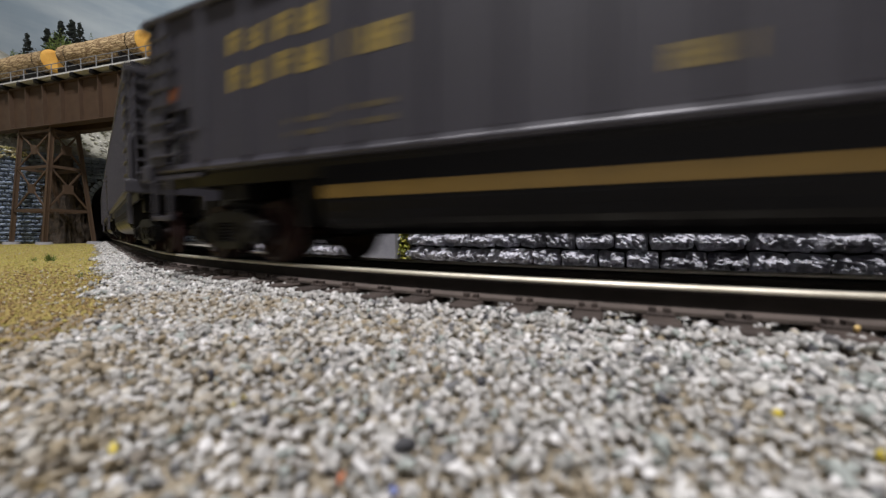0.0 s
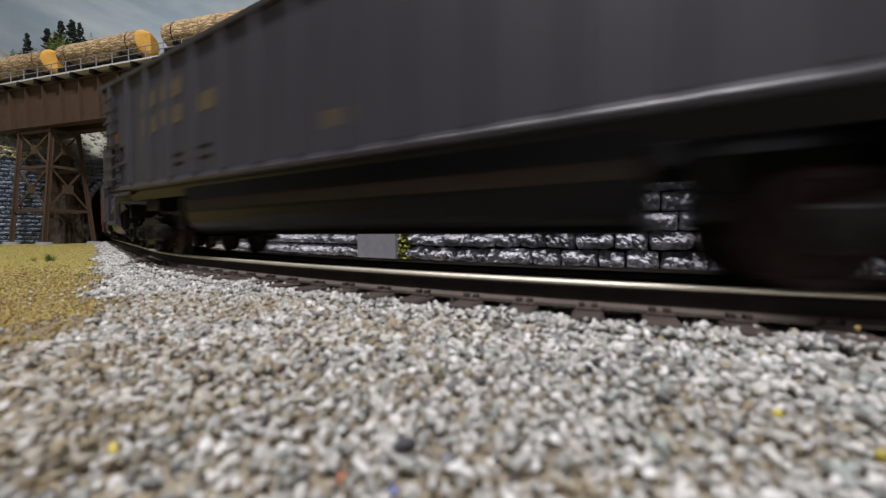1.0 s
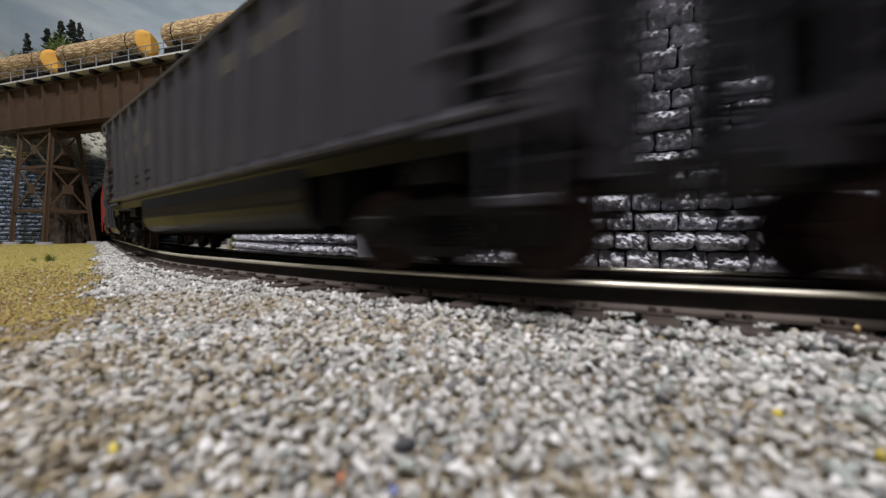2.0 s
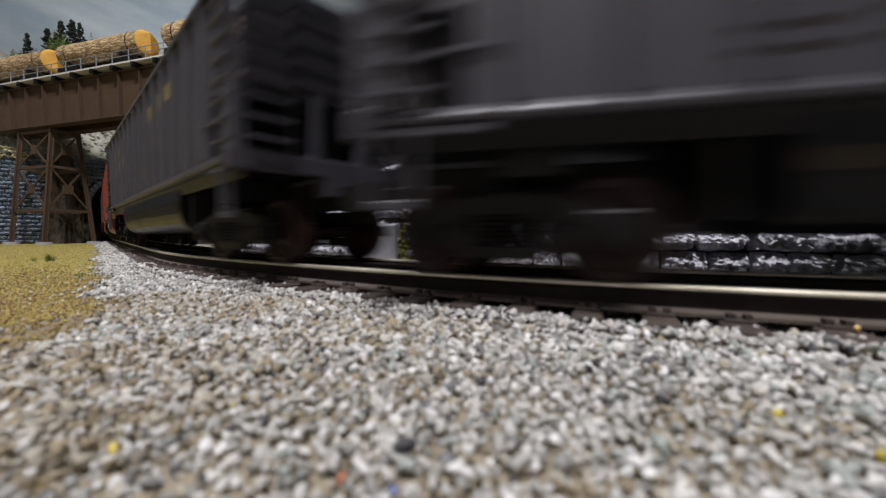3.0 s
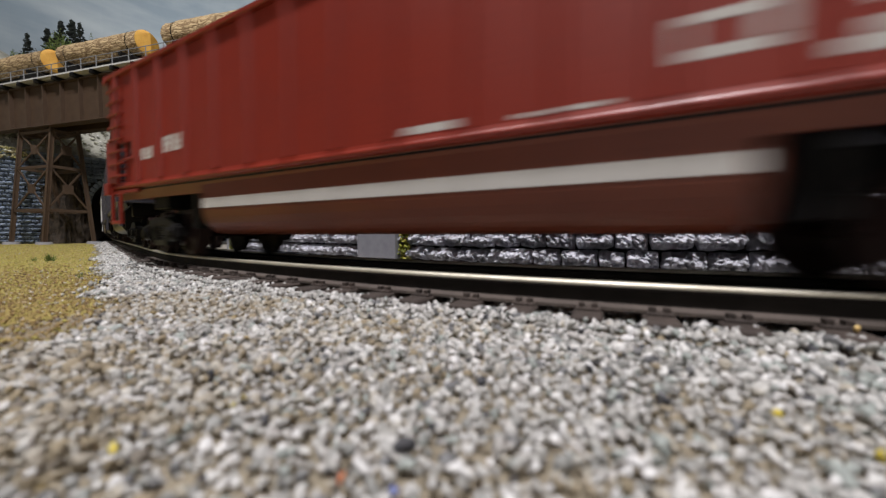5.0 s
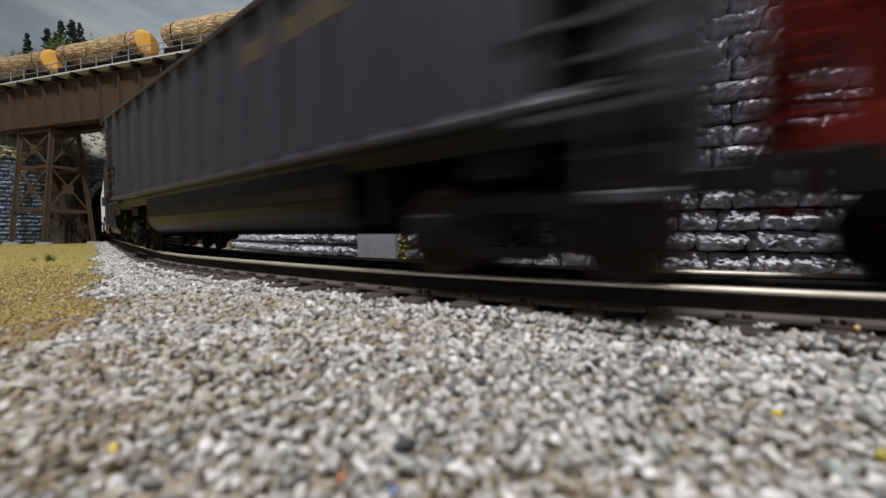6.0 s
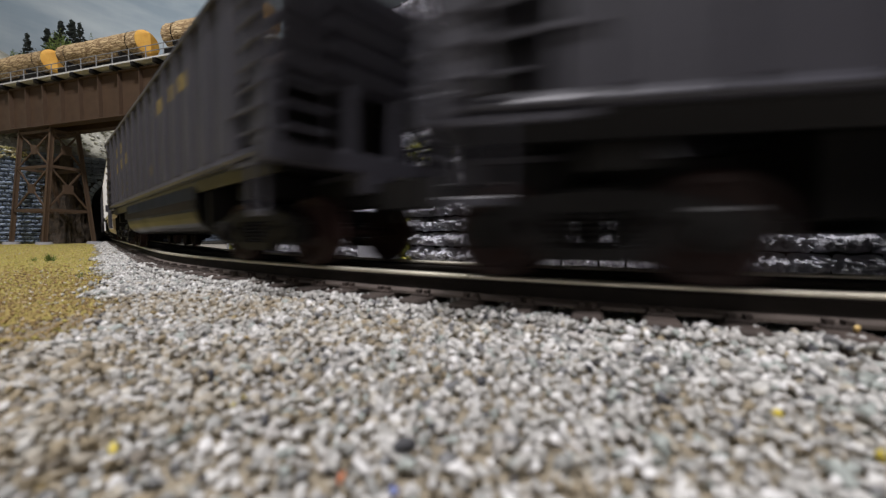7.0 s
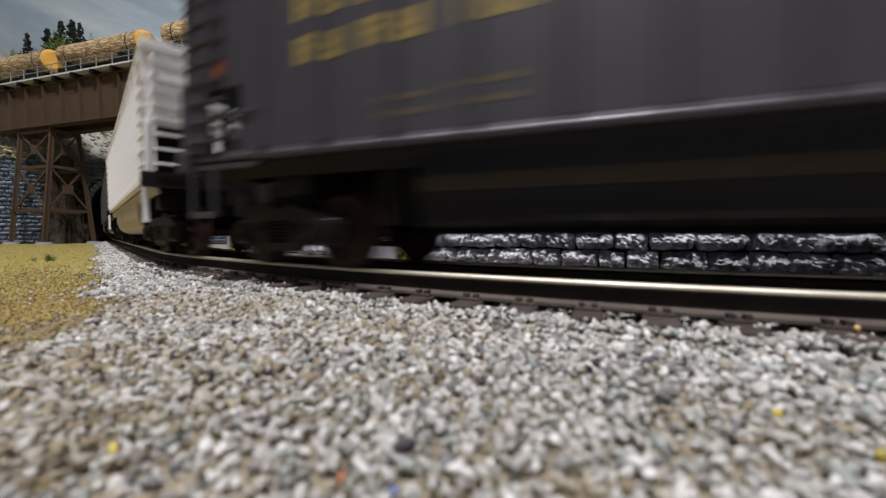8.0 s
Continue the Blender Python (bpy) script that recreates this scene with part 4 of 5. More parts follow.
def log_and_car(x0, x1, seed):
    """A log from x0 to x1 along the bridge on its skeleton car."""
    zc, r = 330 * MM, 20 * MM
    car = tagged(new("log_car"), "dark low skeleton log car on the bridge", "rail car", group="log cars")
    car.matrix_basis = BRIDGE @ Matrix.Translation(((x0 + x1) / 2, 0, 0))
    h = (x1 - x0) / 2
    b = bmesh.new()
    box(b, -h + .01, h - .01, -.006, .006, .3025, .3085)
    part("frame", b, M_DARK, car)
    for sx in (-1, 1):
        b = bmesh.new()
        box(b, sx * h * .68 - .004, sx * h * .68 + .004, -.022, .022, .3055, .3105)
        part("bunk", b, M_DARK, car)
        for k in (-.016, .016):
            b = bmesh.new()
            rod(b, (sx * h * .68 + k, -.017, .2985), (sx * h * .68 + k, .017, .2985), .008, 18)
            part("wheelset", b, M_DARK, car)
        b = bmesh.new()
        box(b, sx * h * .68 - .024, sx * h * .68 + .024, -.021, -.018, .294, .303)
        part("sideframe", b, M_DARK, car)
    log = tagged(new("log"), "thick brown barked log with freshly cut orange ends", "log", group="logs")
    log.matrix_basis = BRIDGE @ Matrix.Translation(((x0 + x1) / 2, 0, zc))
    bm = bmesh.new()
    nl, ns = 70, 40
    rings = []
    for i in range(nl + 1):
        x = -h + 2 * h * i / nl
        ring = []
        for j in range(ns):
            a = 2 * math.pi * j / ns
            p = Vector((x * 30 + seed * 9, math.cos(a) * 5.5, math.sin(a) * 5.5))
            k = 1 + .05 * noise.noise(Vector((x * 12, math.cos(a), math.sin(a) + seed))) + .075 * (noise.noise(p) ** 2) * 2 - .03
            ring.append(bm.verts.new((x, math.cos(a) * r * k, math.sin(a) * r * k)))
        rings.append(ring)
    for a, c in zip(rings, rings[1:]):
        for j in range(ns):
            bm.faces.new((a[j], a[(j + 1) % ns], c[(j + 1) % ns], c[j]))
    part("bark", bm, M_BARK, log, smooth=True)
    for s, ring in ((-1, 0), (1, nl)):
        b = bmesh.new()
        x = s * h
        rim = []
        for j in range(ns):
            a = 2 * math.pi * j / ns
            rim.append(b.verts.new((x, math.cos(a) * r * .985, math.sin(a) * r * .985)))
        ridge = [b.verts.new((x + s * .006, r * .05, z * r)) for z in (.8, -.8)]
        c0, c1 = ridge
        q1, q3 = ns // 4, 3 * ns // 4
        for j in range(ns):
            k = (j + 1) % ns
            b.faces.new((rim[j], rim[k], c0 if (j < q1 * 2) else c1))
        b.faces.new((rim[0], c0, c1))
        b.faces.new((rim[ns // 2], c1, c0))
        bmesh.ops.recalc_face_normals(b, faces=b.faces)
        part("cut_end", b, M_LOGEND, log, "bright orange cut face")
    for sx in (-.78, .78):
        b = bmesh.new()
        bmesh.ops.create_cone(b, cap_ends=False, segments=28, radius1=r * 1.045, radius2=r * 1.045, depth=.0016, matrix=Matrix.Rotation(math.pi / 2, 4, "Y") @ Matrix())
        part("strap", b, M_DARK, log, "black strap", m=Matrix.Translation((sx * h, 0, 0)))


log_and_car(-0.085, 0.113, 1)
log_and_car(0.154, 0.341, 2)
log_and_car(0.397, 0.585, 3)


# ---- the train: open-topped coal cars ----
CAR, PITCH, SPEED = 296.6, 322.3, 245.4
HALF, HW = CAR / 2, 31.3
BOLSTER = 115.7
S_FIRST = 5.1
CUT, CUT_Z = 127.0, 44.0
POSTS = [-120 + 18.46 * i for i in range(14)]
TALL = {"hold", "side_panel", "side_sill", "sill_web", "top_chord", "side_post", "end_frame", "end_sill", "end_rib", "end_panel", "web", "end_chord", "ladder", "grab_iron",
        "stirrup_step", "tub", "centre_sill", "body_bolster", "cross_bearer"}  # body parts drawn low, raised to their full height
_meshes = {}


def shared(key, build, smooth=False):
    if key not in _meshes:
        bm, kind = build(), key.split(":")[0]
        if kind in TALL:
            for v in bm.verts:
                v.co.z = float(np.interp(v.co.z / MM, [0, 13, 23.4, 72.4], [0, 13, 26.4, 77.7])) * MM
                if kind.startswith("end"):
                    v.co.y *= HW / 32.4
        _meshes[key] = finish(bm, kind, smooth)
    return _meshes[key]


def hold_mesh():
    """Floor, end bulkheads and shelves that close the hold."""
    bm = bmesh.new()
    w, x, c = (HW - 2.6) * MM, (HALF - 3) * MM, CUT * MM
    t = MM
    prism(bm, [(-c, 24.4 * MM), (c, 24.4 * MM), (c, CUT_Z * MM), (x, CUT_Z * MM), (x, CUT_Z * MM + t), (c - t, CUT_Z * MM + t), (c - t, 24.4 * MM + t),
               (-c + t, 24.4 * MM + t), (-c + t, CUT_Z * MM + t), (-x, CUT_Z * MM + t), (-x, CUT_Z * MM), (-c, CUT_Z * MM)], -w, w)
    bmesh.ops.triangulate(bm, faces=[f for f in bm.faces if len(f.verts) > 4])
    return bm


def side_mesh():
    bm = bmesh.new()
    x = HALF - 2
    prism(bm, [(-CUT * MM, 25.4 * MM), (CUT * MM, 25.4 * MM), (CUT * MM, CUT_Z * MM), (x * MM, CUT_Z * MM), (x * MM, 70.4 * MM), (-x * MM, 70.4 * MM), (-x * MM, CUT_Z * MM), (-CUT * MM, CUT_Z * MM)], -MM, 0)
    bmesh.ops.triangulate(bm, faces=[f for f in bm.faces if len(f.verts) > 4])
    return bm


def sill_mesh():
    """The side sill: a channel with a lip that catches the light."""
    bm = bmesh.new()
    prism(bm, [(-1.0 * MM, 25.2 * MM), (0.05 * MM, 25.4 * MM), (0.5 * MM, 25.8 * MM), (0.65 * MM, 26.1 * MM), (0.55 * MM, 26.5 * MM), (0.3 * MM, 26.9 * MM), (0.05 * MM, 27.8 * MM), (-1.0 * MM, 27.8 * MM)],
          -(HALF - 1) * MM, (HALF - 1) * MM, axis="x")
    return bm


def sill_web_mesh():
    """The web under the sill's lip, leaning inwards; coloured dark for the lip's shade."""
    bm = bmesh.new()
    prism(bm, [(-3.4 * MM, 21.4 * MM), (-2.4 * MM, 21.4 * MM), (-0.9 * MM, 25.2 * MM), (-2.0 * MM, 25.2 * MM)], -(HALF - 4) * MM, (HALF - 4) * MM, axis="x")
    return bm


def chord_mesh():
    bm = bmesh.new()
    box(bm, -(HALF - 1.5) * MM, (HALF - 1.5) * MM, -1.0 * MM, 1.5 * MM, 70.7 * MM, 72.4 * MM, bevel=.3 * MM)
    return bm


def post_mesh():
    bm = bmesh.new()
    prism(bm, [(-1.7 * MM, 0), (1.7 * MM, 0), (0.8 * MM, 1.45 * MM), (-0.8 * MM, 1.45 * MM)], 0, 1)
    for v in bm.verts:
        x, y, z = v.co
        v.co = (x, z, (27.8 + y * (70.7 - 27.8)) * MM)
    bmesh.ops.recalc_face_normals(bm, faces=bm.faces)
    return bm


def short_post_mesh():
    bm = post_mesh()
    for v in bm.verts:
        if v.co.z < .04:
            v.co.z = CUT_Z * MM
    return bm


def end_frame():
    """Corner posts and middle posts of the open platform; x outwards from the end."""
    bm = bmesh.new()
    for r in ((-10, -.4, -31.9, -30.2, 27.6, 45), (-10, -.4, 30.2, 31.9, 27.6, 45), (-4, -.8, -9.5, -6.5, 27.6, 45), (-4, -.8, 6.5, 9.5, 27.6, 45)):
        box(bm, *[a * MM for a in r], bevel=.25 * MM)
    return bm


def end_sill():
    """End sill, draft pocket and platform edges."""
    bm = bmesh.new()
    for r in ((-4, 0, -33.2, 33.2, 23, 27.9), (-33, 0, -5.5, 5.5, 18.5, 23.4), (-26, -3.5, -31, -29.6, 23.4, 24.9), (-26, -3.5, 29.6, 31, 23.4, 24.9)):
        box(bm, *[a * MM for a in r], bevel=.25 * MM)
    return bm


def end_ribs():
    bm = bmesh.new()
    for z in (48, 54, 60, 66):
        prism(bm, [(-2.2 * MM, (z - 1.2) * MM), (-.6 * MM, (z - .5) * MM), (-.6 * MM, (z + .5) * MM), (-2.2 * MM, (z + 1.2) * MM)], -30 * MM, 30 * MM)
    return bm


def ladder_mesh():
    bm = bmesh.new()
    for z in (30.5, 35.5, 40.5, 45.5, 50.5, 55.5, 60.5, 65.5):
        rod(bm, (-6 * MM, 0, z * MM), (6 * MM, 0, z * MM), .45 * MM, 6)
        for x in (-6, 6):
            rod(bm, (x * MM, 0, z * MM), (x * MM, -2.2 * MM, z * MM), .45 * MM, 6)
    for x in (-6.2, 6.2):
        box(bm, (x - .5) * MM, (x + .5) * MM, -2.4 * MM, -1.6 * MM, 28 * MM, 67.5 * MM)
    return bm


def grab_mesh():
    bm = bmesh.new()
    rod(bm, (0, 0, 37 * MM), (24 * MM, 0, 37 * MM), .55 * MM, 6)
    rod(bm, (9 * MM, 0, 27.4 * MM), (9 * MM, 0, 37 * MM), .45 * MM, 6)
    return bm


def step_mesh():
    bm = bmesh.new()
    for r in ((-4.5, -3.5, -.6, .6, 14, 23.4), (3.5, 4.5, -.6, .6, 14, 23.4), (-4.5, 4.5, -.8, .8, 13.2, 14.4)):
        box(bm, *[a * MM for a in r], bevel=.15 * MM)
    return bm


def brake_wheel_mesh():
    bm = bmesh.new()
    n, R, r = 20, 6.2 * MM, .5 * MM
    rings = []
    for i in range(n):
        a = 2 * math.pi * i / n
        rings.append([bm.verts.new(((math.cos(b) * r), math.cos(a) * (R + math.sin(b) * r), math.sin(a) * (R + math.sin(b) * r))) for b in (0, 1.571, 3.142, 4.712)])
    for i in range(n):
        for k in range(4):
            bm.faces.new((rings[i][k], rings[i][(k + 1) % 4], rings[(i + 1) % n][(k + 1) % 4], rings[(i + 1) % n][k]))
    for a in (0, 1.047, 2.094):
        rod(bm, (0, -math.cos(a) * R, -math.sin(a) * R), (0, math.cos(a) * R, math.sin(a) * R), .35 * MM, 5)
    bmesh.ops.recalc_face_normals(bm, faces=bm.faces)
    return bm


def tub_mesh():
    """The rounded tub that hangs between the trucks."""
    bm = bmesh.new()
    w, top, bot, r = 28.2, 24.4, 8.9, 9.0
    right = [(w, top)] + [(w - r + r * math.cos(t), bot + r - r * math.sin(t)) for t in np.linspace(0, math.pi / 2, 9)]
    prof = right + [(-y, z) for y, z in reversed(right)]
    sections = [(-78, .0), (-77, .6), (77, .6), (78, .0)]
    rings = []
    for x, g in sections:
        rings.append([bm.verts.new((x * MM, y * MM * (.985 if g == 0 else 1), (z + (.5 if g == 0 and z < 20 else 0)) * MM)) for y, z in prof])
    for a, b in zip(rings, rings[1:]):
        for k in range(len(prof)):
            bm.faces.new((a[k], a[(k + 1) % len(prof)], b[(k + 1) % len(prof)], b[k]))
    bm.faces.new(rings[0])
    bm.faces.new(rings[-1])
    bmesh.ops.recalc_face_normals(bm, faces=bm.faces)
    return bm


def sideframe_mesh():
    """Cast truck side: arched top bar, lower bar, spring opening and journal boxes."""
    bm = bmesh.new()
    t = 1.6 * MM
    top = [(-24, 8), (-24, 11.5), (-15, 14.5), (-8, 16), (8, 16), (15, 14.5), (24, 11.5), (24, 8), (20, 8), (13.5, 10.5), (7.5, 12.6), (-7.5, 12.6), (-13.5, 10.5), (-20, 8)]
    prism(bm, [(x * MM, z * MM) for x, z in top], -t, t)
    low = [(-15, 10.6), (-8, 4.2), (8, 4.2), (15, 10.6), (12.4, 11.2), (6.8, 6.4), (-6.8, 6.4), (-12.4, 11.2)]
    prism(bm, [(x * MM, z * MM) for x, z in low], -t * .9, t * .9)
    for x in (-7.6, 7.6):
        box(bm, (x - 1.2) * MM, (x + 1.2) * MM, -t, t, 5.6 * MM, 13 * MM)
    return bm


def spring_mesh():
    """One coil spring as a ribbed lathe."""
    bm = bmesh.new()
    prof = [(0, 6.4)] + [(1.65 if k % 2 else 1.2, 6.4 + k * .52) for k in range(13)] + [(0, 12.64)]
    n = 10
    rings = [[bm.verts.new((r * MM * math.cos(6.2832 * i / n), r * MM * math.sin(6.2832 * i / n), z * MM)) for r, z in prof] for i in range(n)]
    for i in range(n):
        for k in range(len(prof) - 1):
            bm.faces.new((rings[i][k], rings[(i + 1) % n][k], rings[(i + 1) % n][k + 1], rings[i][k + 1]))
    bmesh.ops.remove_doubles(bm, verts=bm.verts[:], dist=1e-7)
    return bm


def journal_mesh():
    bm = bmesh.new()
    box(bm, -3.6 * MM, 3.6 * MM, -2.2 * MM, 1.6 * MM, 6 * MM, 13 * MM, bevel=.7 * MM)
    rod(bm, (0, -3.4 * MM, 9.5 * MM), (0, -2 * MM, 9.5 * MM), 2.5 * MM, 14)
    for a in range(3):
        rod(bm, (math.cos(a * 2.09) * 1.5 * MM, -3.8 * MM, (9.5 + math.sin(a * 2.09) * 1.5) * MM), (math.cos(a * 2.09) * 1.5 * MM, -3.3 * MM, (9.5 + math.sin(a * 2.09) * 1.5) * MM), .45 * MM, 6)
    return bm


def wheel_disc():
    """Lathe of one wheel round y: hub, dished plate, tread and flange; outside towards -y."""
    bm = bmesh.new()
    prof = [(0, -18.6), (2.2, -18.6), (2.4, -17.4), (4.5, -16.6), (7.4, -17.2), (7.8, -18.0), (9.35, -18.0), (9.5, -17.6), (9.6, -14.9), (10.6, -14.4), (10.5, -13.8), (8.0, -13.8), (4.5, -15.2), (0, -15.2)]
    n = 28
    rings = []
    for i in range(n):
        a = 2 * math.pi * i / n
        rings.append([bm.verts.new((r * MM * math.cos(a), y * MM, r * MM * math.sin(a))) for r, y in prof])
    for i in range(n):
        j = (i + 1) % n
        for k in range(len(prof) - 1):
            bm.faces.new((rings[i][k], rings[i][k + 1], rings[j][k + 1], rings[j][k]))
    bmesh.ops.remove_doubles(bm, verts=bm.verts[:], dist=1e-7)
    for a in range(4):  # plate openings
        t = a * math.pi / 2 + .4
        rod(bm, (5.6 * MM * math.cos(t), -17.3 * MM, 5.6 * MM * math.sin(t)), (5.6 * MM * math.cos(t), -16.4 * MM, 5.6 * MM * math.sin(t)), .9 * MM, 8)
    bmesh.ops.recalc_face_normals(bm, faces=bm.faces)
    return bm


def wheelset_mesh():
    bm = wheel_disc()
    other = wheel_disc()
    me = bpy.data.meshes.new("tmp")
    other.to_mesh(me)
    other.free()
    me.transform(Matrix.Rotation(math.pi, 4, "Z"))
    bm.from_mesh(me)
    rod(bm, (0, -20 * MM, 0), (0, 20 * MM, 0), 1.6 * MM, 10)
    return bm


def coupler_mesh():
    bm = bmesh.new()
    box(bm, -8 * MM, 5 * MM, -1.8 * MM, 1.8 * MM, 17 * MM, 21 * MM, bevel=.4 * MM)
    prism(bm, [(4 * MM, -3.4 * MM), (10 * MM, -4.2 * MM), (12.6 * MM, -2.6 * MM), (12 * MM, -.6 * MM), (8.6 * MM, -.2 * MM), (8.6 * MM, 1.6 * MM), (12.2 * MM, 3.4 * MM), (10 * MM, 4.4 * MM), (4 * MM, 3.4 * MM)], 0, 1)
    for v in bm.verts:
        if 0 <= v.co.y <= 1.0001 and abs(v.co.z) < 6 * MM and (v.co.y < 1e-6 or v.co.y > .5):
            x, y, z = v.co
            v.co = (x, z, (15.5 + 7 * y) * MM)
    box(bm, 7 * MM, 9 * MM, -1 * MM, 1 * MM, 12 * MM, 17 * MM)
    bmesh.ops.recalc_face_normals(bm, faces=bm.faces)
    return bm


def bars(rows):
    """Raised plain bars for lettering on the outer side: x0, x1, z0, z1 and a slant."""
    bm = bmesh.new()
    for i, (x0, x1, z0, z1, sl) in enumerate(rows):
        y0, y1 = -(HW - 1.55 + 0.02 * (i % 4)) * MM, -(HW - 1.78) * MM
        vs = [[bm.verts.new((x * MM, y, z * MM)) for x, z in ((x0, z0), (x1, z0 + 0), (x1 + sl, z1), (x0 + sl, z1))] for y in (y0, y1)]
        a, b = vs
        bm.faces.new(a)
        bm.faces.new(list(reversed(b)))
        for k in range(4):
            bm.faces.new((a[k], a[(k + 1) % 4], b[(k + 1) % 4], b[k]))
    bmesh.ops.recalc_face_normals(bm, faces=bm.faces)
    return bm


def glyph_rows(x0, x1, z0, z1, n):
    """A word of n plain bars between x0 and x1."""
    w = (x1 - x0) / n
    rows, h = [], z1 - z0
    for i in range(n):
        a, b = x0 + w * i + w * .08, x0 + w * (i + 1) - w * .08
        rows += [(a, a + w * .34, z0, z1, 0), (b - w * .34, b, z0, z1, 0)]
        rows += [(a, b, z1 - h * .24, z1, 0), (a, b, z0, z0 + h * .24, 0)][i % 2:i % 2 + 1] + [(a + w * .3, b - w * .3, z0 + h * .4, z0 + h * .62, 0)]
    return rows


LETTERS = [glyph_rows(*r) for r in ((-109, -95, 50, 56.5, 2), (-109, -95, 60.5, 66.5, 2), (-91, -74, 51, 57.5, 2), (-91, -74, 61, 67.5, 2), (-68, -51, 52, 58.5, 3),
                                    (2, 12, 37, 41.5, 3), (29, 48, 61.5, 67.5, 3), (52, 79, 61.5, 67.5, 4))]
SMALL = [glyph_rows(*r) for r in ((-87, -74, 34.8, 36.2, 4), (-87, -74, 38.2, 39.6, 4), (-69, -54, 35.4, 36.8, 4), (-69, -54, 39.2, 40.6, 4))]
DIGITS = [glyph_rows(-122, -108, 39, 43.5, 2), glyph_rows(-101, -85, 40, 46, 2)]
EMBLEM = [[(24, 32, 64.5, 67.6, 8), (34, 43, 66.6, 70.2, 9), (46, 55, 67.2, 72.6, 9), (58, 68, 65.4, 75.6, 10), (69.5, 82, 64.6, 75.4, 8)]]
PANELS = [[(65, 79, 36, 37.8, 0), (65, 79, 41.6, 43.2, 0), (65, 67.5, 37.8, 41.6, 0), (76.5, 79, 37.8, 41.6, 0)], [(89, 108, 39, 40, 0)], [(89, 109, 41, 42, 0)], [(91, 108, 43, 43.8, 0)],
          [(84, 97, 33, 35.2, 0), (88, 106, 35.3, 37.4, 0)], [(13, 26, 31.6, 33.4, 0)], [(40, 56, 31.4, 32.3, 0)]]


def coal_car(label, paint, tub_paint, stripe, marks, end_mark):
    car = tagged(new("coal_car"), label, "rail car", group="train of coal cars")
    # near-black in place of body paint: shade inside the end openings
    link_mesh("hold", shared("hold", hold_mesh), M_DARK, car, "hold floor and bulkheads, near black for interior shade")
    post, short = shared("side_post", post_mesh), shared("side_post:short", short_post_mesh)
    sides = {}
    for s in (-1, 1):
        side = link_mesh("side_panel", shared("side_panel", side_mesh), paint, car, m=Matrix.Translation((0, s * (HW - 1.6) * MM, 0)) @ Matrix.Rotation(math.pi if s < 0 else 0, 4, "Z"))
        sides[s] = side
        link_mesh("side_sill", shared("side_sill", sill_mesh), paint, side)
        # tub colour instead of body paint: the lip's shade painted in
        link_mesh("sill_web", shared("sill_web", sill_web_mesh), tub_paint, side, "sill web, darker than the body for the lip's shade")
        link_mesh("top_chord", shared("top_chord", chord_mesh), paint, side)
        for x in POSTS:
            link_mesh("side_post", post, paint, side, m=Matrix.Translation((x * MM, 0, 0)))
        for x in (-138, 138):
            link_mesh("side_post", short, paint, side, m=Matrix.Translation((x * MM, 0, 0)))
    for e in (-1, 1):
        rz = Matrix.Rotation(math.pi if e < 0 else 0, 4, "Z")
        at = Matrix.Translation((e * HALF * MM, 0, 0)) @ rz
        fr = link_mesh("end_frame", shared("end_frame", end_frame), paint, car, m=at)
        link_mesh("end_sill", shared("end_sill", end_sill), M_DARK if paint is M_WHITE else paint, fr)
        link_mesh("end_rib", shared("end_rib", end_ribs), paint, fr)
        link_mesh("end_panel", shared("end_panel", lambda: boxes((-3, -2, -(HW - 2.7), HW - 2.7, CUT_Z, 70.4))), paint, fr)
        # web blackened like the hold, for the opening's shade
        link_mesh("web", shared("web", lambda: boxes((-26, -4.2, -.6, .6, 23.6, CUT_Z - .2))), M_DARK, fr)
        link_mesh("end_chord", shared("end_chord", lambda: boxes((-2.6, -.2, -32.5, 32.5, 69.2, 72.5), bevel=.4 * MM)), paint, fr)
        for s in (-1, 1):
            side = Matrix.Rotation(0 if s > 0 else math.pi, 4, "Z")
            link_mesh("ladder", shared("ladder", ladder_mesh), paint, fr, m=Matrix.Translation((-9.5 * MM, s * (HW - .2) * MM, 0)) @ side)
            link_mesh("ladder", shared("ladder", ladder_mesh), paint, fr, m=Matrix.Translation((1.5 * MM, s * 22 * MM, 0)) @ Matrix.Rotation(-math.pi / 2, 4, "Z"))
            link_mesh("grab_iron", shared("grab_iron", grab_mesh), paint, fr, m=Matrix.Translation((-30 * MM, s * (HW - 1.4) * MM, 0)))
            link_mesh("stirrup_step", shared("stirrup_step", step_mesh), paint, fr, m=Matrix.Translation((-8 * MM, s * (HW - 1) * MM, 0)))
        link_mesh("coupler", shared("coupler", coupler_mesh), M_DARK, car, "black knuckle coupler", m=at)
        if e > 0:
            link_mesh("brake_wheel", shared("brake_wheel", brake_wheel_mesh), paint, fr, m=Matrix.Translation((-6 * MM, 15 * MM, 37 * MM)))
        else:
            link_mesh("brake_wheel", shared("brake_wheel", brake_wheel_mesh), M_RAILING, fr, "grey brake wheel", m=Matrix.Translation((-10 * MM, 21 * MM, 36 * MM)))
    for e in (-1, 1):
        flip = Matrix.Rotation(0 if e > 0 else math.pi, 4, "Z")
        link_mesh("centre_sill", shared("centre_sill", lambda: boxes((84, 142, -6, 6, 16, 22), bevel=.3 * MM)), M_DARK, car, "black centre sill", m=flip)
        link_mesh("body_bolster", shared("body_bolster", lambda: boxes((110, 122, -24, 24, 18, 24.4), bevel=.3 * MM)), M_DARK, car, m=flip)
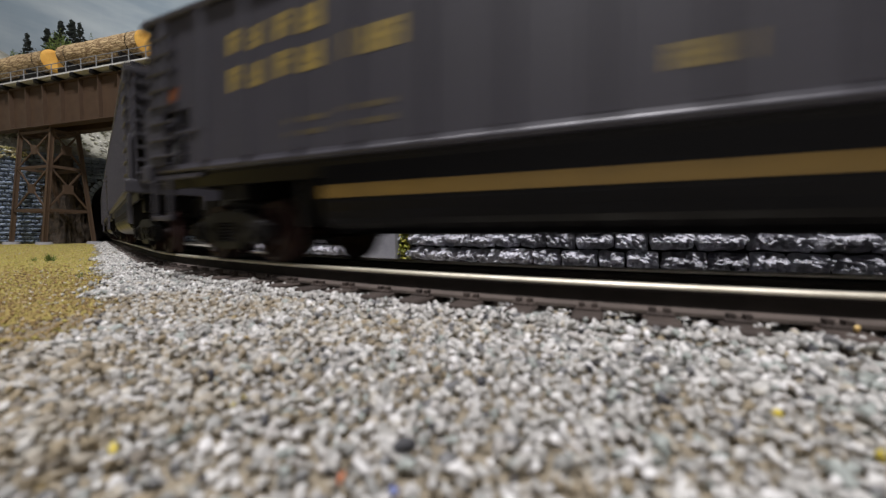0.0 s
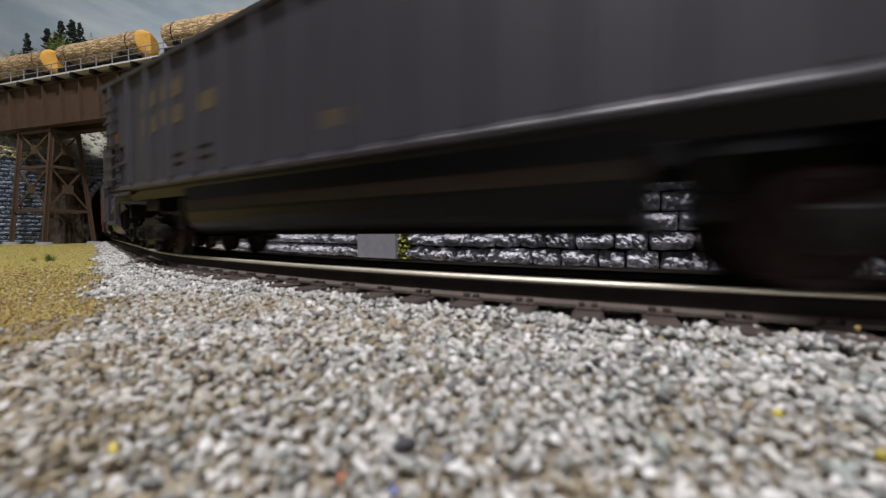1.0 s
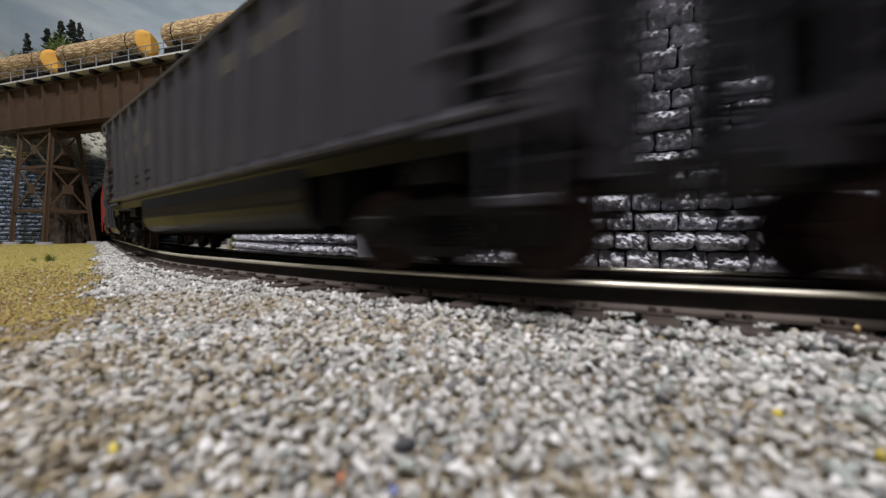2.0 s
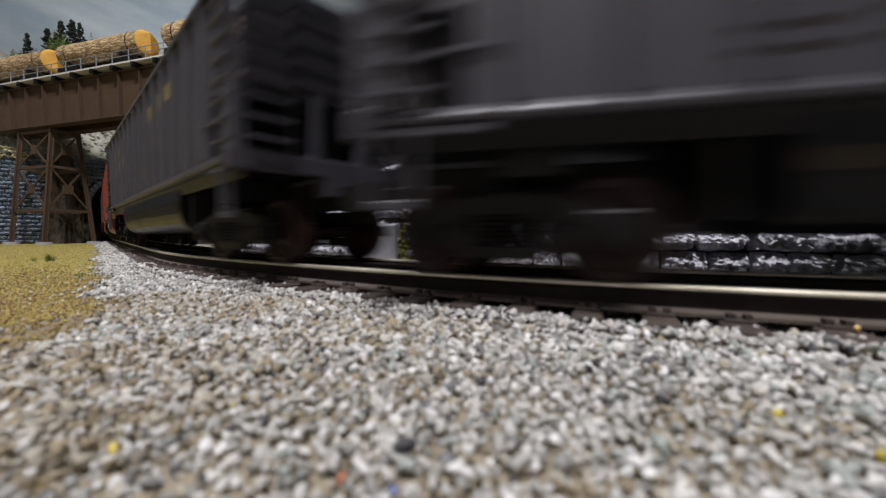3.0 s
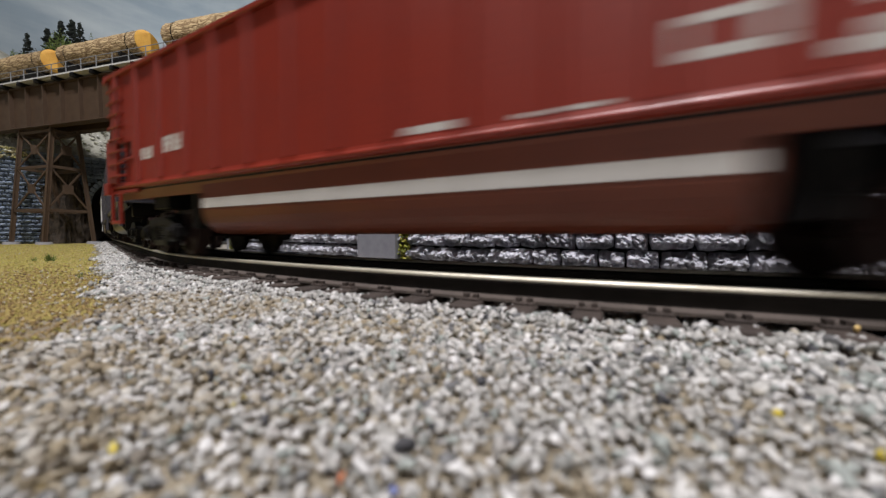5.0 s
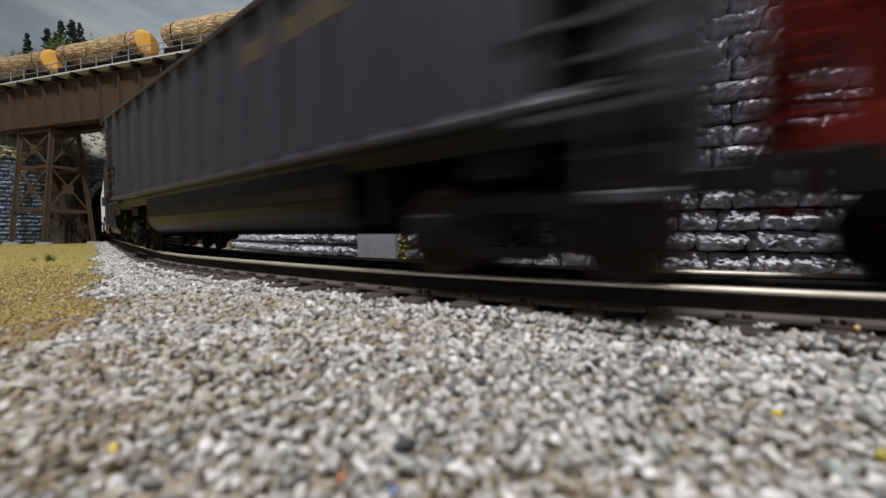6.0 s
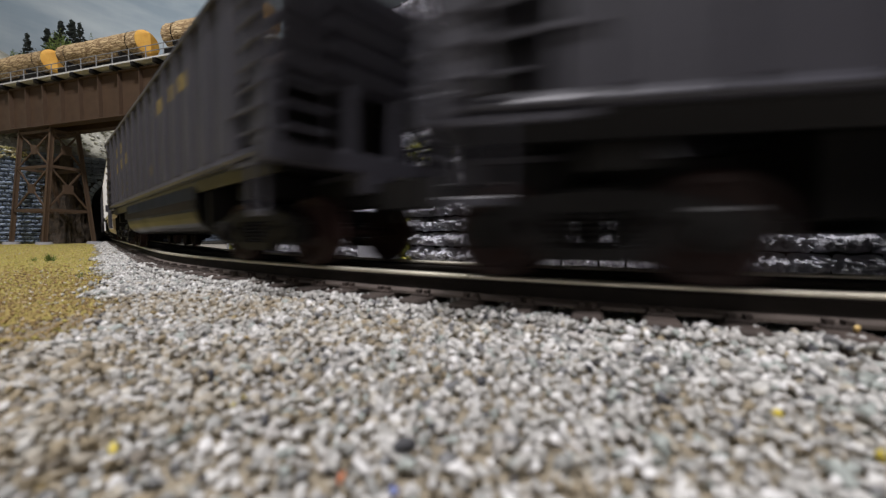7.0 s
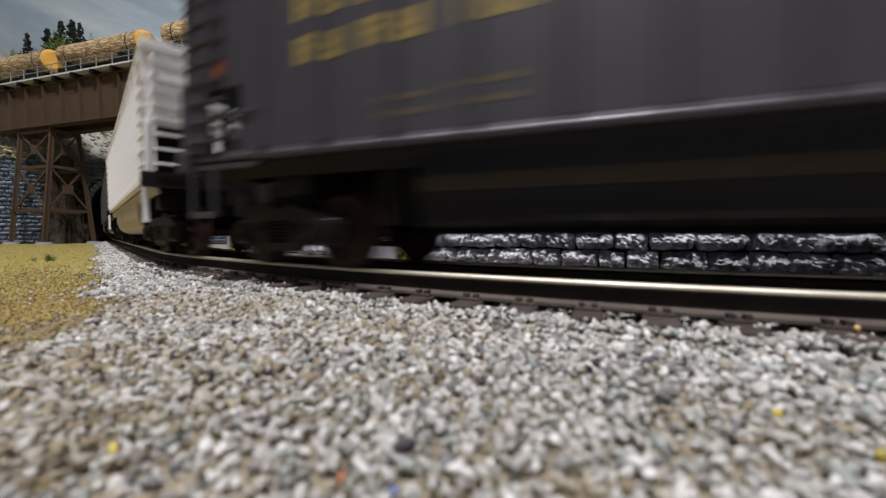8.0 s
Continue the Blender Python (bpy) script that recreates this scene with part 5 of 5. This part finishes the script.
        link_mesh("cross_bearer", shared("cross_bearer", lambda: boxes((84.2, 87, -26, 26, 11, 24.4), bevel=.3 * MM)), M_DARK, car, m=flip)
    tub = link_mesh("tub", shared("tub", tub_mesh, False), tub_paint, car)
    if stripe is not None:
        for s in (-1, 1):
            link_mesh("stripe", shared("stripe", lambda: boxes((-76.5, 76.5, -.06, .06, 18.2, 21.6))), stripe, tub, "painted stripe along the tub", m=Matrix.Translation((0, s * 28.22 * MM, 0)))
    facing = Matrix.Translation((0, -(HW - 1.6) * MM, 0)) @ Matrix.Rotation(math.pi, 4, "Z")
    for key, words, mat in marks:
        for i, rows in enumerate(words):
            link_mesh("lettering", shared(f"lettering:{key}{i}", lambda: bars(rows)), mat, sides[-1], "painted lettering, unreadable", m=facing)
    if end_mark is not None:
        link_mesh("end_mark", shared("end_mark", lambda: bars([(-138.6, -133.2, 50, 55.2, 1.5)])), end_mark, sides[-1], "small orange mark", m=Matrix.Translation((0, -(HW - 1.6) * MM, 0)) @ Matrix.Rotation(math.pi, 4, "Z"))
    trucks = []
    for e in (-1, 1):
        truck = new("truck")
        truck.parent = car
        link_mesh("bolster", shared("bolster", lambda: boxes((-5, 5, -20, 20, 13, 17.5), bevel=.4 * MM)), M_TRUCK, truck)
        for s in (-1, 1):
            side = Matrix.Translation((0, s * 22.2 * MM, 0)) @ Matrix.Rotation(0 if s < 0 else math.pi, 4, "Z")
            link_mesh("sideframe", shared("sideframe", sideframe_mesh), M_TRUCK, truck, m=side)
            for x in (-4, 0, 4):
                link_mesh("spring", shared("spring", spring_mesh), M_TRUCK, truck, m=side @ Matrix.Translation((x * MM, 0, 0)))
            for x in (-18.5, 18.5):
                link_mesh("journal_box", shared("journal_box", journal_mesh), M_TRUCK, truck, m=side @ Matrix.Translation((x * MM, 0, 0)))
        sets = []
        for x in (-18.5, 18.5):
            w = link_mesh("wheelset", shared("wheelset", wheelset_mesh), M_WHEEL, truck, "rusty brown wheels on an axle", m=Matrix.Translation((x * MM, 0, 9.6 * MM)))
            sets.append((w, x))
        trucks.append((truck, e, sets))
    return car, trucks


BLACK_LABEL = "black coal car with yellow lettering and rounded tub"
Y = [("word", LETTERS, M_YELLOW), ("small", SMALL, M_DULL)]
F = [("word", LETTERS, M_FADED), ("small", SMALL, M_OCHRE)]
TRAIN = [
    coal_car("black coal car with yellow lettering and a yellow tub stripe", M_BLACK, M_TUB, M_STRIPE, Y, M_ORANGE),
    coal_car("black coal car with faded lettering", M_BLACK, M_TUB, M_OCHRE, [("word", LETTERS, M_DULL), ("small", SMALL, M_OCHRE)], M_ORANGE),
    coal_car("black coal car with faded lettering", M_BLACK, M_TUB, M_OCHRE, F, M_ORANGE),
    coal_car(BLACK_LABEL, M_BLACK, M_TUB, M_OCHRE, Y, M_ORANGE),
    coal_car("red coal car with white emblem and a white tub stripe", M_RED, M_TUBRED, M_PALE, [("digits", DIGITS, M_PALE), ("emblem", EMBLEM, M_PALE), ("panels", PANELS, M_PALE)], None),
    coal_car("dark grey coal car with dull yellow lettering", M_GREY, M_TUB, M_OCHRE, [("front", LETTERS[6:], M_DULL)], None),
    coal_car(BLACK_LABEL, M_BLACK, M_TUB, M_OCHRE, Y, M_ORANGE),
    coal_car("white coal car with a cream tub", M_WHITE, M_TUBWHITE, None, [], None),
    coal_car("black coal car with faded lettering", M_BLACK, M_TUB, M_OCHRE, F, None),
    coal_car("black coal car with faded lettering", M_BLACK, M_TUB, M_OCHRE, F, None),
    coal_car("black coal car with faded lettering", M_BLACK, M_TUB, M_OCHRE, F, None),
]


# ---- what moves ----
def car_pose(mid):
    """Pose of a car whose middle is mid metres along the track, and the turn of its two trucks."""
    a, ha = on_track(mid + BOLSTER * MM)
    b, hb = on_track(mid - BOLSTER * MM)
    h = math.atan2(a.y - b.y, a.x - b.x)
    m = Matrix.Translation(((a.x + b.x) / 2, (a.y + b.y) / 2, RAIL_TOP)) @ Matrix.Rotation(h, 4, "Z")
    return m, hb - h, ha - h


def motions():
    for k, (car, trucks) in enumerate(TRAIN):
        rows, turn = [], {-1: [], 1: []}
        for i in range(81):
            t = i * 0.1
            mid = (S_FIRST + SPEED * (t - 4) + (4 - k) * PITCH - HALF) * MM
            m, rear, front = car_pose(mid)
            rows.append((t, m))
            turn[-1].append((t, pose(-BOLSTER * MM, 0, 0, 0, 0, math.degrees(rear))))
            turn[1].append((t, pose(BOLSTER * MM, 0, 0, 0, 0, math.degrees(front))))
        walk(car, rows)
        for truck, e, sets in trucks:
            walk(truck, turn[e])
            for w, x in sets:
                walk(w, [(i / FPS, pose(x * MM, 0, 9.6 * MM, 0, math.degrees(SPEED * i / FPS / 9.6) + x * 7, 0)) for i in range(241)])


motions()
